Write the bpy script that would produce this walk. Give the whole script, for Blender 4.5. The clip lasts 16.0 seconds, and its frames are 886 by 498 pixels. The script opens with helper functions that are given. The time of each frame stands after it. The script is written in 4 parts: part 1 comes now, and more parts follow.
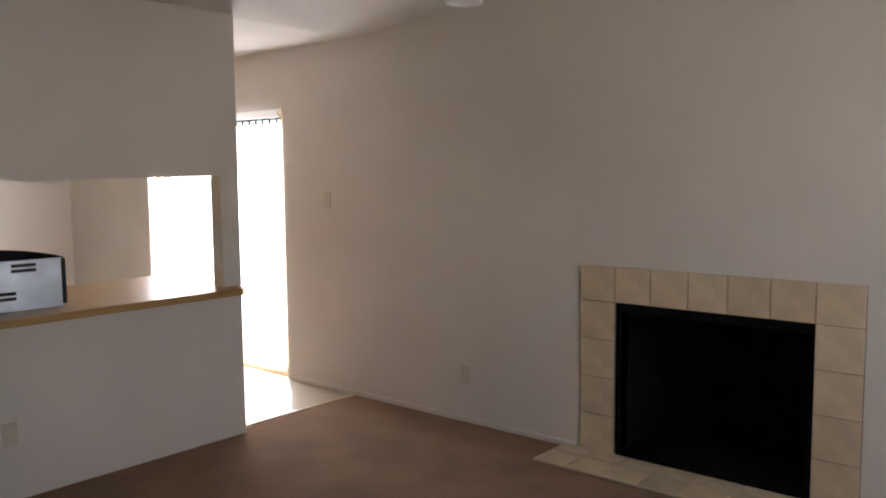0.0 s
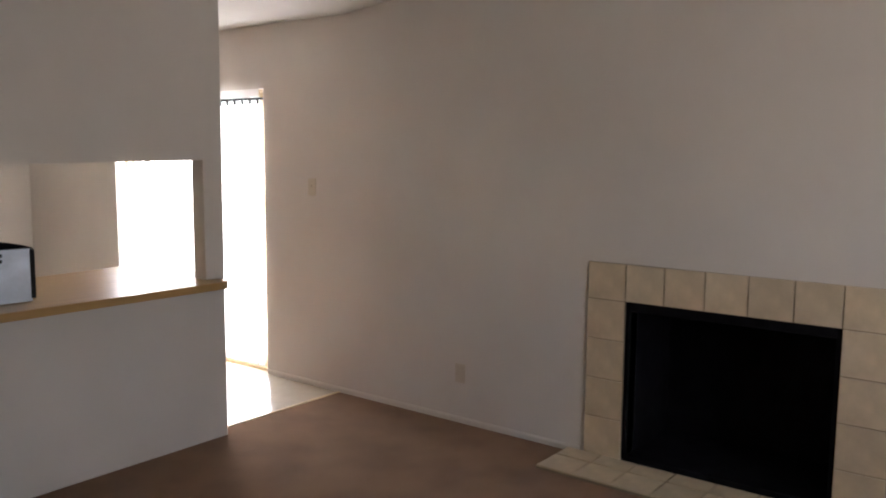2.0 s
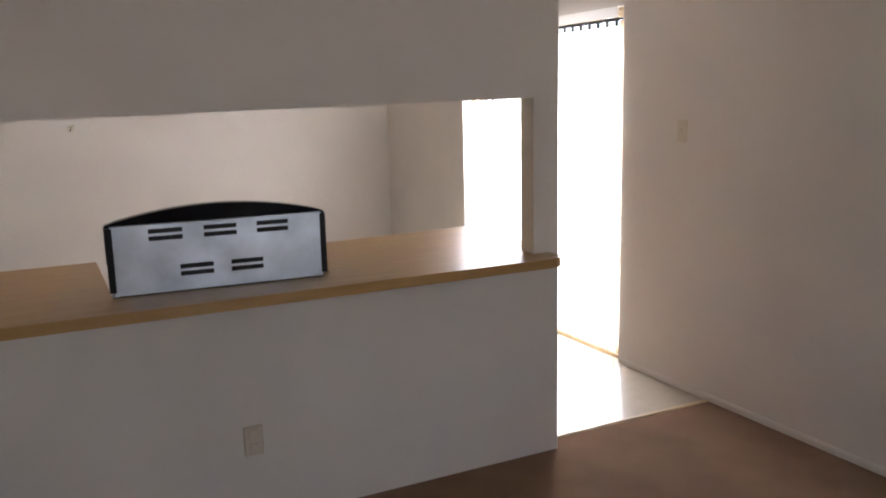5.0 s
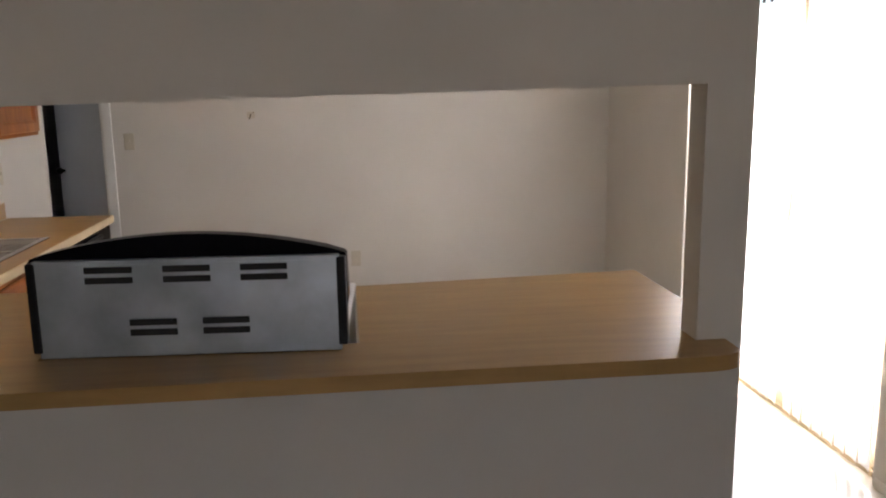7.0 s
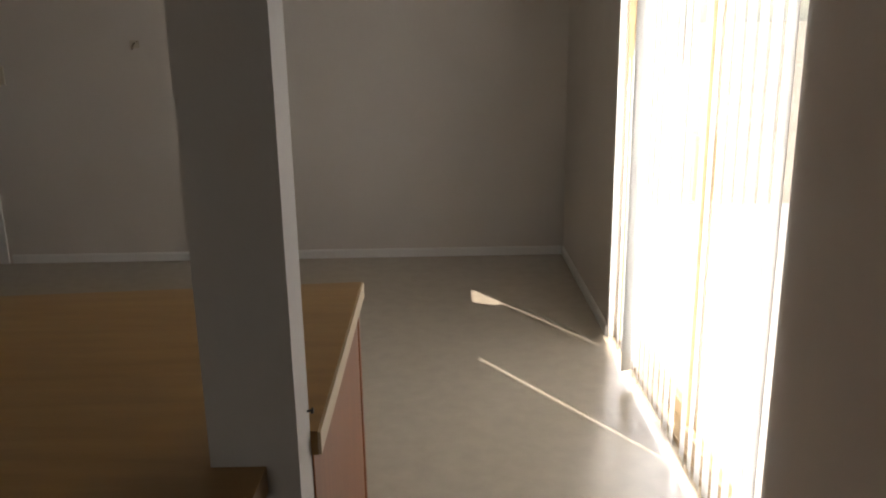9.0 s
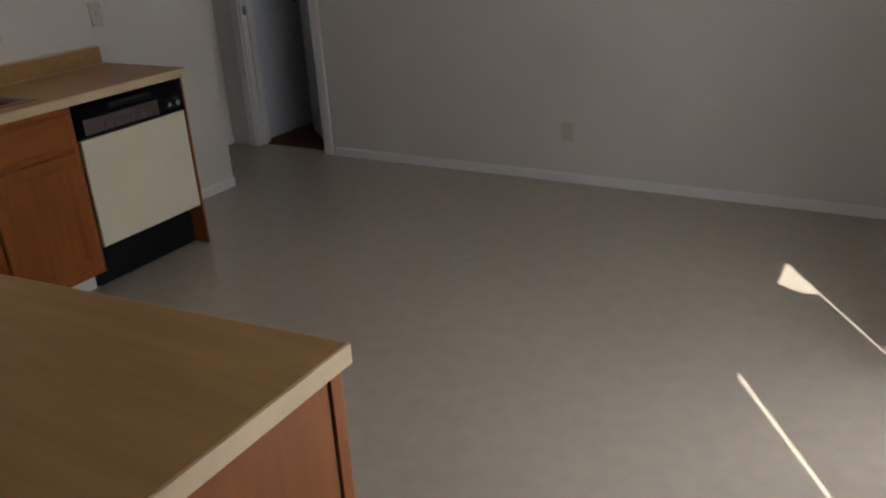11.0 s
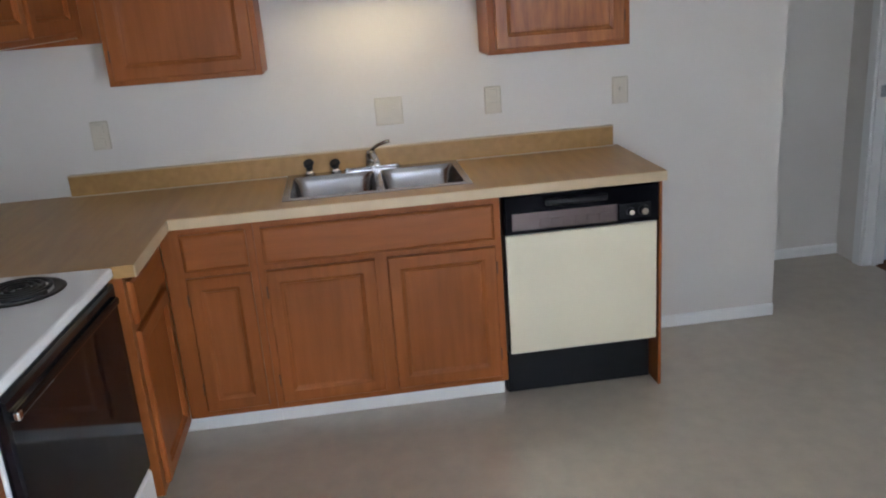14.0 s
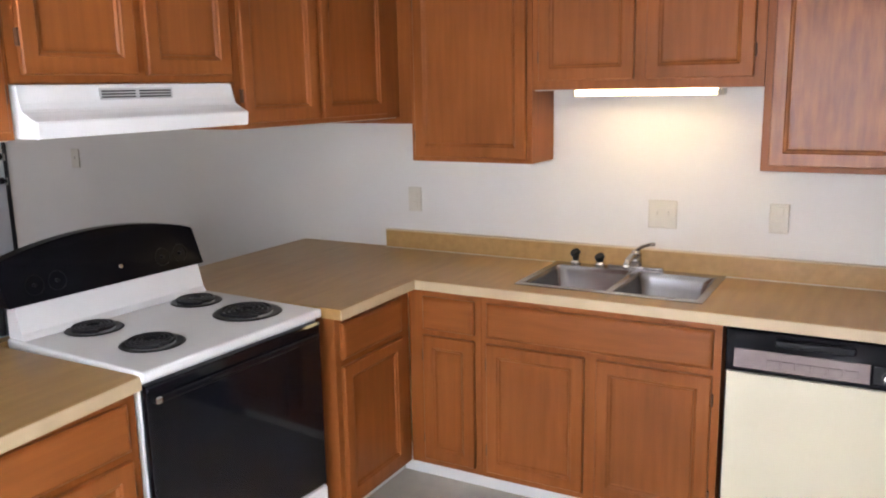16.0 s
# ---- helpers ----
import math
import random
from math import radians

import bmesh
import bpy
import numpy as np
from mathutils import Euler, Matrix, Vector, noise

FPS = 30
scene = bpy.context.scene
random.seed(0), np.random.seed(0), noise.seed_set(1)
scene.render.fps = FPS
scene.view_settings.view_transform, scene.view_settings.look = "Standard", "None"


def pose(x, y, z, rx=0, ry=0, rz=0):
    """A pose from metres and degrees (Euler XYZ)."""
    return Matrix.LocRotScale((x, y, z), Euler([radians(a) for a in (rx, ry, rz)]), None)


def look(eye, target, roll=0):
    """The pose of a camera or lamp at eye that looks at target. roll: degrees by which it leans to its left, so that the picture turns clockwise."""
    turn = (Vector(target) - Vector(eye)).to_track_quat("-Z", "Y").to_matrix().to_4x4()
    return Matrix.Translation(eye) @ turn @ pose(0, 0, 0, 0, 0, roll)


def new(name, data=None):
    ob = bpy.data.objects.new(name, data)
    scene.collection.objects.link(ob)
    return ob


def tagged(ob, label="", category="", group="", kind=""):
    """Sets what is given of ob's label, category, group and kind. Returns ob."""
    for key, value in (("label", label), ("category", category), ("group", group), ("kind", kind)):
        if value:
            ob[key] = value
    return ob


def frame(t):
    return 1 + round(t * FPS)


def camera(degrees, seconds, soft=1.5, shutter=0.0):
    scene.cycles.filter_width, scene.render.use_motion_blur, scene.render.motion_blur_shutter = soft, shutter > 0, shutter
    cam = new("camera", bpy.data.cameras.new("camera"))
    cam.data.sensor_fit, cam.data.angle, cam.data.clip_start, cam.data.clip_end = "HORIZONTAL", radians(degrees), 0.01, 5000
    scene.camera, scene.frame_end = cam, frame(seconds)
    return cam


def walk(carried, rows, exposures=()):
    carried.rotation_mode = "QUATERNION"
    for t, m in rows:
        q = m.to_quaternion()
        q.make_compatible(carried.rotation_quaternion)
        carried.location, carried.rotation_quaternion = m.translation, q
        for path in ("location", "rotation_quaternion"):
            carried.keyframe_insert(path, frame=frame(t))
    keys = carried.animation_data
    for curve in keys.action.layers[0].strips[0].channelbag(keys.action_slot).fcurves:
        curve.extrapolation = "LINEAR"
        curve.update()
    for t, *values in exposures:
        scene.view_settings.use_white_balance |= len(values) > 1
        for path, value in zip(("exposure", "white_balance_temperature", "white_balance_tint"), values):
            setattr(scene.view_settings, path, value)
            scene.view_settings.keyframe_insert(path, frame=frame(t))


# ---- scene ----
cam = camera(56.6, 16.0, soft=2.0)
PATH = [
    (0, (-3.983, -4.113, 1.579), (-2.466, -2.824, 1.393), -0.5),
    (0.5, (-3.847, -3.974, 1.583), (-2.372, -2.635, 1.401), -0.3),
    (1, (-3.774, -3.883, 1.584), (-2.305, -2.538, 1.395), -0.3),
    (1.5, (-3.815, -3.841, 1.612), (-2.303, -2.55, 1.395), -0.1),
    (2, (-3.906, -3.761, 1.618), (-2.33, -2.552, 1.387), 0.5),
    (2.5, (-3.851, -3.711, 1.619), (-2.256, -2.53, 1.372), 0.5),
    (3, (-3.787, -3.617, 1.614), (-2.19, -2.445, 1.334), 0.5),
    (3.5, (-3.68, -3.48, 1.585), (-2.112, -2.279, 1.272), 0.3),
    (4, (-3.495, -3.415, 1.563), (-2.056, -2.066, 1.229), -0.6),
    (4.5, (-3.117, -3.456, 1.595), (-2.013, -1.826, 1.24), -2.2),
    (5, (-3.033, -2.927, 1.579), (-2.158, -1.165, 1.218), -1.3),
    (5.2, (-2.893, -2.801, 1.602), (-2.175, -0.973, 1.227), -1.1),
    (7.3, (-1.854, -1.814, 1.537), (-1.63, 0.138, 1.161), -0.9),
    (7.5, (-1.709, -1.702, 1.519), (-1.481, 0.249, 1.143), -1.1),
    (8, (-1.413, -1.485, 1.518), (-1.131, 0.455, 1.119), -0.9),
    (8.2, (-1.287, -1.413, 1.511), (-1.019, 0.528, 1.109), -0.4),
    (10.3, (-0.249, -0.488, 1.507), (-0.969, 1.214, 0.742), -4.5),
    (10.5, (-0.205, -0.443, 1.546), (-1.011, 1.218, 0.778), -3.6),
    (11, (-0.245, -0.1, 1.582), (-1.192, 1.481, 0.804), -3.4),
    (11.5, (-0.288, 0.257, 1.585), (-1.418, 1.718, 0.817), -3.6),
    (12, (-0.379, 0.506, 1.527), (-1.695, 1.824, 0.8), -3.6),
    (12.5, (-0.441, 0.788, 1.534), (-1.955, 1.891, 0.835), -3.3),
    (13, (-0.425, 1.058, 1.561), (-2.119, 1.882, 0.888), -3.8),
    (13.5, (-0.414, 1.252, 1.603), (-2.226, 1.8, 0.959), -3.7),
    (14, (-0.39, 1.552, 1.633), (-2.287, 1.751, 1.029), -4.3),
    (14.5, (-0.377, 1.763, 1.607), (-2.302, 1.653, 1.076), -3.9),
    (15, (-0.406, 2.127, 1.662), (-2.273, 1.612, 1.164), -3.3),
    (15.5, (-0.494, 2.42, 1.674), (-2.26, 1.592, 1.235), -2.3),
    (16, (-0.53, 2.568, 1.688), (-2.246, 1.617, 1.299), -1.1),
]
walk(cam, [(t, look(eye, target, roll)) for t, eye, target, roll in PATH],
     [(0, 2.44, 6750, 19), (5.2, 2.36, 6550, 19), (7.5, 1.62, 6800, 16), (8.0, 1.17, 6650, 15), (10.3, 0.20, 8000, 16), (10.6, 0.30, 7650, 16),
      (11.0, 0.70, 6350, 14), (11.5, 1.18, 6150, 14), (12.5, 1.74, 6000, 14), (13.5, 1.95, 5650, 11), (14.2, 1.93, 5700, 12), (15.0, 2.20, 6000, 15), (15.5, 2.33, 6050, 16), (16.0, 2.65, 6050, 17)])

# ---- world, sun, exposure ----
world = bpy.data.worlds.new("sky")
scene.world = world
world.use_nodes = True
SUN_DIR = Vector((-0.345, 0.53, -0.905)).normalized()  # the way the sunlight travels
sky = world.node_tree.nodes.new("ShaderNodeTexSky")
sky.sky_type, sky.sun_disc = "NISHITA", False
sky.sun_elevation, sky.sun_rotation = radians(55.1), radians(147)
back = world.node_tree.nodes["Background"]
back.inputs["Strength"].default_value = 0.13
world.node_tree.links.new(sky.outputs["Color"], back.inputs["Color"])
sun = new("sun", bpy.data.lights.new("sun", "SUN"))
sun.data.energy, sun.data.angle, sun.data.color = 5.0, radians(0.5), (1.0, 0.95, 0.88)
sun.matrix_world = look((6, -8, 14), Vector((6, -8, 14)) + SUN_DIR)


def window_lamp(name, m, w, h, power, color):
    lamp = new(name, bpy.data.lights.new(name, "AREA"))
    lamp.data.shape, lamp.data.size, lamp.data.size_y = "RECTANGLE", w, h
    lamp.data.energy, lamp.data.color = power, color
    lamp.matrix_world = m
    return lamp


# daylight in the sliding door's opening, and fill from an added window behind the entry
window_lamp("patio_daylight", look((0.026, 1.81, 1.04), (-1, 1.81, 1.04)), 1.85, 1.95, 58, (0.85, 0.91, 1.0))
window_lamp("window_daylight", look((-1.75, -5.32, 1.5), (-1.75, 0, 1.5)), 1.1, 1.2, 3.0, (0.84, 0.91, 1.0))


# ---- materials ----
def mat(name, color, rough=0.6, metal=0.0, scale=6.0, vary=0.12, bump=0.0, bump_scale=80.0, stretch=(1, 1, 1),
        color2=None, coat=0.0, spec=0.5, piece=0.0):
    m = bpy.data.materials.new(name)
    m.use_nodes = True
    nt = m.node_tree
    p = nt.nodes["Principled BSDF"]
    p.inputs["Roughness"].default_value, p.inputs["Metallic"].default_value = rough, metal
    p.inputs["Coat Weight"].default_value, p.inputs["Specular IOR Level"].default_value = coat, spec
    p.inputs["Coat Roughness"].default_value = 0.1
    co = nt.nodes.new("ShaderNodeTexCoord")
    mp = nt.nodes.new("ShaderNodeMapping")
    mp.inputs["Scale"].default_value = stretch
    nt.links.new(co.outputs["Object"], mp.inputs["Vector"])
    big = nt.nodes.new("ShaderNodeTexNoise")
    big.inputs["Scale"].default_value, big.inputs["Detail"].default_value = scale, 6
    nt.links.new(mp.outputs["Vector"], big.inputs["Vector"])
    ramp = nt.nodes.new("ShaderNodeValToRGB")
    dark = color2 or tuple(c * (1 - vary) for c in color)
    light = tuple(min(1, c * (1 + vary)) for c in color)
    ramp.color_ramp.elements[0].color, ramp.color_ramp.elements[1].color = (*dark, 1), (*light, 1)
    ramp.color_ramp.elements[0].position, ramp.color_ramp.elements[1].position = 0.3, 0.7
    nt.links.new(big.outputs["Fac"], ramp.inputs["Fac"])
    colour = ramp.outputs["Color"]
    if piece:
        info = nt.nodes.new("ShaderNodeObjectInfo")
        span = nt.nodes.new("ShaderNodeMapRange")
        span.inputs["To Min"].default_value, span.inputs["To Max"].default_value = 1 - piece, 1 + piece
        nt.links.new(info.outputs["Random"], span.inputs["Value"])
        mul = nt.nodes.new("ShaderNodeVectorMath")
        mul.operation = "SCALE"
        nt.links.new(colour, mul.inputs[0])
        nt.links.new(span.outputs["Result"], mul.inputs["Scale"])
        colour = mul.outputs["Vector"]
    nt.links.new(colour, p.inputs["Base Color"])
    if bump:
        fine = nt.nodes.new("ShaderNodeTexNoise")
        fine.inputs["Scale"].default_value, fine.inputs["Detail"].default_value = bump_scale, 3
        nt.links.new(mp.outputs["Vector"], fine.inputs["Vector"])
        b = nt.nodes.new("ShaderNodeBump")
        b.inputs["Strength"].default_value, b.inputs["Distance"].default_value = bump, 0.004
        nt.links.new(fine.outputs["Fac"], b.inputs["Height"])
        nt.links.new(b.outputs["Normal"], p.inputs["Normal"])
    return m


def oak(name, stretch):
    m = mat(name, (0.255, 0.079, 0.0172), 0.40, scale=5, stretch=stretch, color2=(0.232, 0.0705, 0.0148), bump=0.025, bump_scale=30, spec=0.22)
    nt = m.node_tree
    p = nt.nodes["Principled BSDF"]
    old = p.inputs["Base Color"].links[0].from_socket
    wide = nt.nodes.new("ShaderNodeTexNoise")
    wide.inputs["Scale"].default_value, wide.inputs["Detail"].default_value = 2.4, 2
    co = [n for n in nt.nodes if n.bl_idname == "ShaderNodeTexCoord"][0]
    nt.links.new(co.outputs["Object"], wide.inputs["Vector"])
    span = nt.nodes.new("ShaderNodeMapRange")
    span.inputs["To Min"].default_value, span.inputs["To Max"].default_value = 0.68, 1.32
    nt.links.new(wide.outputs["Fac"], span.inputs["Value"])
    mul = nt.nodes.new("ShaderNodeVectorMath")
    mul.operation = "SCALE"
    nt.links.new(old, mul.inputs[0])
    nt.links.new(span.outputs["Result"], mul.inputs["Scale"])
    nt.links.new(mul.outputs["Vector"], p.inputs["Base Color"])
    return m


def glass_mat(name, tint=(0.95, 0.98, 0.97)):
    m = bpy.data.materials.new(name)
    m.use_nodes = True
    p = m.node_tree.nodes["Principled BSDF"]
    p.inputs["Base Color"].default_value = (*tint, 1)
    p.inputs["Transmission Weight"].default_value, p.inputs["Roughness"].default_value, p.inputs["IOR"].default_value = 1, 0.0, 1.1
    return m


def slat_mat():
    m = bpy.data.materials.new("blind_vinyl")
    m.use_nodes = True
    nt = m.node_tree
    p = nt.nodes["Principled BSDF"]
    p.inputs["Base Color"].default_value, p.inputs["Roughness"].default_value = (0.86, 0.85, 0.82, 1), 0.5
    tr = nt.nodes.new("ShaderNodeBsdfTranslucent")
    tr.inputs["Color"].default_value = (0.9, 0.89, 0.86, 1)
    mix = nt.nodes.new("ShaderNodeMixShader")
    mix.inputs["Fac"].default_value = 0.42
    nt.links.new(p.outputs["BSDF"], mix.inputs[1])
    nt.links.new(tr.outputs["BSDF"], mix.inputs[2])
    nt.links.new(mix.outputs["Shader"], nt.nodes["Material Output"].inputs["Surface"])
    return m


def glow_mat(name, color, strength):
    m = bpy.data.materials.new(name)
    m.use_nodes = True
    p = m.node_tree.nodes["Principled BSDF"]
    p.inputs["Base Color"].default_value = (0.9, 0.9, 0.85, 1)
    p.inputs["Emission Color"].default_value, p.inputs["Emission Strength"].default_value = (*color, 1), strength
    return m


PAINT = mat("wall_paint", (0.63, 0.588, 0.532), 0.7, scale=1.3, vary=0.05, bump=0.2, bump_scale=55)
PAINT_CEIL = mat("ceiling_texture", (0.68, 0.65, 0.60), 0.9, scale=2.0, vary=0.04, bump=0.7, bump_scale=90)
TRIM = mat("white_trim_paint", (0.74, 0.73, 0.70), 0.45, scale=3, vary=0.04, bump=0.05, bump_scale=30)
CARPET = mat("brown_carpet", (0.232, 0.136, 0.076), 0.95, scale=2.6, vary=0.2, bump=1.0, bump_scale=300, spec=0.1)
CARPET.node_tree.nodes["Principled BSDF"].inputs["Sheen Weight"].default_value = 0.08
VINYL = mat("vinyl_floor", (0.485, 0.425, 0.333), 0.23, scale=13, vary=0.055, bump=0.09, bump_scale=60, spec=0.8, coat=0.45)
VINYL.node_tree.nodes["Principled BSDF"].inputs["Coat Roughness"].default_value = 0.28
CARPET2 = mat("closet_carpet", (0.16, 0.075, 0.04), 0.95, scale=6, vary=0.2, bump=0.8, bump_scale=300, spec=0.1)
OAK_V = oak("oak_upright_grain", (8, 8, 0.6))
OAK_H = oak("oak_level_grain", (0.7, 0.7, 9))
OAK_STRONG = mat("oak_strong_grain", (0.33, 0.11, 0.024), 0.38, scale=5, stretch=(8, 8, 1.3), color2=(0.205, 0.062, 0.015), bump=0.1, bump_scale=30)
OAK_DARK = mat("oak_edge_shadow_line", (0.10, 0.04, 0.018), 0.6, scale=12, vary=0.2)
LAMINATE = mat("tan_wood_laminate", (0.385, 0.229, 0.083), 0.34, scale=5, stretch=(0.7, 6, 6), color2=(0.352, 0.206, 0.073), bump=0.06, bump_scale=40, spec=0.38)
EDGE = mat("laminate_edge_band", (0.56, 0.43, 0.26), 0.4, scale=8, vary=0.1)
TILE = mat("beige_tile", (0.57, 0.46, 0.315), 0.33, scale=9, vary=0.14, bump=0.15, bump_scale=25, piece=0.09)
GROUT = mat("grout", (0.27, 0.21, 0.14), 0.9, scale=30, vary=0.15, bump=0.4, bump_scale=200)
SOOT = mat("black_firebox_metal", (0.007, 0.0068, 0.008), 0.9, scale=8, vary=0.4, bump=0.2, bump_scale=60, spec=0.04)
BLACK = mat("black_enamel", (0.006, 0.006, 0.008), 0.06, scale=5, vary=0.2, spec=0.24)
BLACK_SATIN = mat("black_console_glass", (0.006, 0.006, 0.008), 0.2, scale=5, vary=0.2, spec=0.06)
BLACK_MATT = mat("black_plastic", (0.008, 0.008, 0.009), 0.45, scale=10, vary=0.25, spec=0.22, bump=0.05, bump_scale=90)
ENAMEL = mat("white_enamel", (0.80, 0.80, 0.79), 0.22, scale=3, vary=0.03)
COIL = mat("burner_coil", (0.03, 0.03, 0.032), 0.45, metal=0.6, scale=30, vary=0.3)
PAN = mat("drip_pan_chrome", (0.07, 0.066, 0.064), 0.4, metal=0.8, scale=12, vary=0.3)
STEEL = mat("brushed_steel", (0.33, 0.32, 0.32), 0.22, metal=1.0, scale=9, vary=0.06, bump=0.02, bump_scale=90)
CHROME = mat("chrome", (0.82, 0.82, 0.82), 0.08, metal=1.0, scale=4, vary=0.03)
# darker chrome for the tap: shade and dark reflections put into the colour
CHROME_SHADED = mat("shaded_chrome", (0.40, 0.37, 0.34), 0.22, metal=1.0, scale=14, vary=0.2)
CREAM = mat("cream_door_panel", (0.74, 0.67, 0.49), 0.35, scale=2.5, vary=0.03)
IVORY = mat("ivory_plastic", (0.55, 0.49, 0.385), 0.4, scale=10, vary=0.04)
DARK_SLOT = mat("dark_slot", (0.012, 0.012, 0.012), 0.7, scale=10, vary=0.2)
GALV = mat("galvanised_sheet", (0.45, 0.50, 0.56), 0.42, metal=0.75, scale=6, vary=0.25, bump=0.12, bump_scale=20)
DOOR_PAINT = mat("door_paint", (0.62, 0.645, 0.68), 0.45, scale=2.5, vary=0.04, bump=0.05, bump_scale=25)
ALU = mat("tan_aluminium_frame", (0.46, 0.34, 0.20), 0.45, scale=12, vary=0.1)
CONCRETE = mat("patio_concrete", (0.55, 0.52, 0.47), 0.9, scale=3, vary=0.12, bump=0.5, bump_scale=60)
EARTH = mat("dry_ground", (0.36, 0.30, 0.22), 0.95, scale=0.4, vary=0.2, bump=0.6, bump_scale=12)
GLASS = glass_mat("window_glass")
SLAT = slat_mat()
TUBE = glow_mat("fluorescent_diffuser", (1.0, 0.76, 0.38), 2.8)
PALE = mat("pale_cabinet_underside", (0.60, 0.55, 0.47), 0.5, scale=8, vary=0.05)
SILVER = mat("silver_control_strip", (0.17, 0.135, 0.13), 0.26, metal=0.6, scale=6, vary=0.25)


# ---- mesh helpers ----
def box(bm, x0, x1, y0, y1, z0, z1, bevel=0.0):
    lo, hi = (min(x0, x1), min(y0, y1), min(z0, z1)), (max(x0, x1), max(y0, y1), max(z0, z1))
    v = [bm.verts.new((hi[0] if i & 1 else lo[0], hi[1] if i & 2 else lo[1], hi[2] if i & 4 else lo[2])) for i in range(8)]
    f = [bm.faces.new([v[i] for i in q]) for q in ((0, 2, 3, 1), (4, 5, 7, 6), (0, 1, 5, 4), (2, 6, 7, 3), (0, 4, 6, 2), (1, 3, 7, 5))]
    if bevel:
        edges = {e for face in f for e in face.edges}
        bmesh.ops.bevel(bm, geom=list(edges), offset=bevel, segments=2, affect="EDGES", profile=0.5)
    return bm


def boxed(x0, x1, y0, y1, z0, z1, bevel=0.0):
    return box(bmesh.new(), x0, x1, y0, y1, z0, z1, bevel)


def cyl(bm, a, b, r0, r1=None, n=20):
    a, b = Vector(a), Vector(b)
    r1 = r0 if r1 is None else r1
    q = (b - a).to_track_quat("Z", "Y")
    rings = []
    for p, r in ((a, r0), (b, r1)):
        rings.append([bm.verts.new(p + q @ Vector((r * math.cos(2 * math.pi * i / n), r * math.sin(2 * math.pi * i / n), 0))) for i in range(n)])
    for i in range(n):
        bm.faces.new((rings[0][i], rings[0][(i + 1) % n], rings[1][(i + 1) % n], rings[1][i])).smooth = True
    bm.faces.new(rings[0][::-1])
    bm.faces.new(rings[1])
    return bm


def tube(bm, points, r, n=10, closed=False):
    pts = [Vector(p) for p in points]
    rings, k = [], len(pts)
    for i, p in enumerate(pts):
        if closed:
            d = pts[(i + 1) % k] - pts[i - 1]
        else:
            d = pts[min(i + 1, k - 1)] - pts[max(i - 1, 0)]
        q = d.to_track_quat("Z", "Y")
        rings.append([bm.verts.new(p + q @ Vector((r * math.cos(2 * math.pi * j / n), r * math.sin(2 * math.pi * j / n), 0))) for j in range(n)])
    for i in range(k if closed else k - 1):
        a, b = rings[i], rings[(i + 1) % k]
        for j in range(n):
            bm.faces.new((a[j], a[(j + 1) % n], b[(j + 1) % n], b[j])).smooth = True
    if not closed:
        bm.faces.new(rings[0][::-1])
        bm.faces.new(rings[-1])
    return bm


def rings_panel(bm, o, u, v, w, h, rings):
    """A rectangular panel at corner o, sides w*u and h*v, raised along u x v; rings of (inset, height)."""
    o, u, v = Vector(o), Vector(u), Vector(v)
    n = u.cross(v)
    loops = []
    for inset, up in rings:
        i = inset
        loops.append([bm.verts.new(o + u * a + v * b + n * up) for a, b in ((i, i), (w - i, i), (w - i, h - i), (i, h - i))])
    for a, b in zip(loops, loops[1:]):
        for j in range(4):
            bm.faces.new((a[j], a[(j + 1) % 4], b[(j + 1) % 4], b[j]))
    bm.faces.new(loops[0][::-1])
    bm.faces.new(loops[-1])
    return bm


def extruded(bm, outline, axis, a, b):
    """A closed outline of (p, q) pairs pushed along an axis from a to b."""
    def at(p, q, s):
        return {"x": (s, p, q), "y": (p, s, q), "z": (p, q, s)}[axis]
    lo = [bm.verts.new(at(p, q, a)) for p, q in outline]
    hi = [bm.verts.new(at(p, q, b)) for p, q in outline]
    k = len(outline)
    for i in range(k):
        bm.faces.new((lo[i], lo[(i + 1) % k], hi[(i + 1) % k], hi[i]))
    bm.faces.new(lo[::-1])
    bm.faces.new(hi)
    return bm


def mesh_of(name, bm, material):
    bmesh.ops.recalc_face_normals(bm, faces=bm.faces)
    me = bpy.data.meshes.new(name)
    bm.to_mesh(me)
    bm.free()
    me.materials.append(material)
    return me


def thing(name, loc, label="", category="", group="", kind=""):
    ob = new(name)
    ob.location = loc
    ob.empty_display_size = 0.1
    return tagged(ob, label, category, group, kind)


def base_of(ob):
    p = Vector(ob.location)
    while ob.parent:
        ob = ob.parent
        p += Vector(ob.location)
    return p


def part(name, bm, material, parent, label=""):
    """One mesh under a thing or a part; bm is in the world's coordinates."""
    bmesh.ops.translate(bm, verts=bm.verts, vec=-base_of(parent))
    ob = new(name, mesh_of(name, bm, material))
    ob.parent = parent
    return tagged(ob, label)


def structure(name, bm, material, label, category):
    return tagged(new(name, mesh_of(name, bm, material)), label, category, kind="structure")


# ---- large structure ----
XW, YN, YS, XE = -3.915, 4.295, -5.15, -4.75      # west wall, north wall, south wall, entry wall
CEIL, TH = 2.50, 0.14
OPEN_T, CT = 1.573, 0.914                          # head of the serving opening, worktop height
PD0, PD1, PDH = 0.852, 2.767, 2.062                # sliding door
FB0, FB1, FBH = -1.962, -2.993, 0.865              # firebox
TOPZ = 3.35

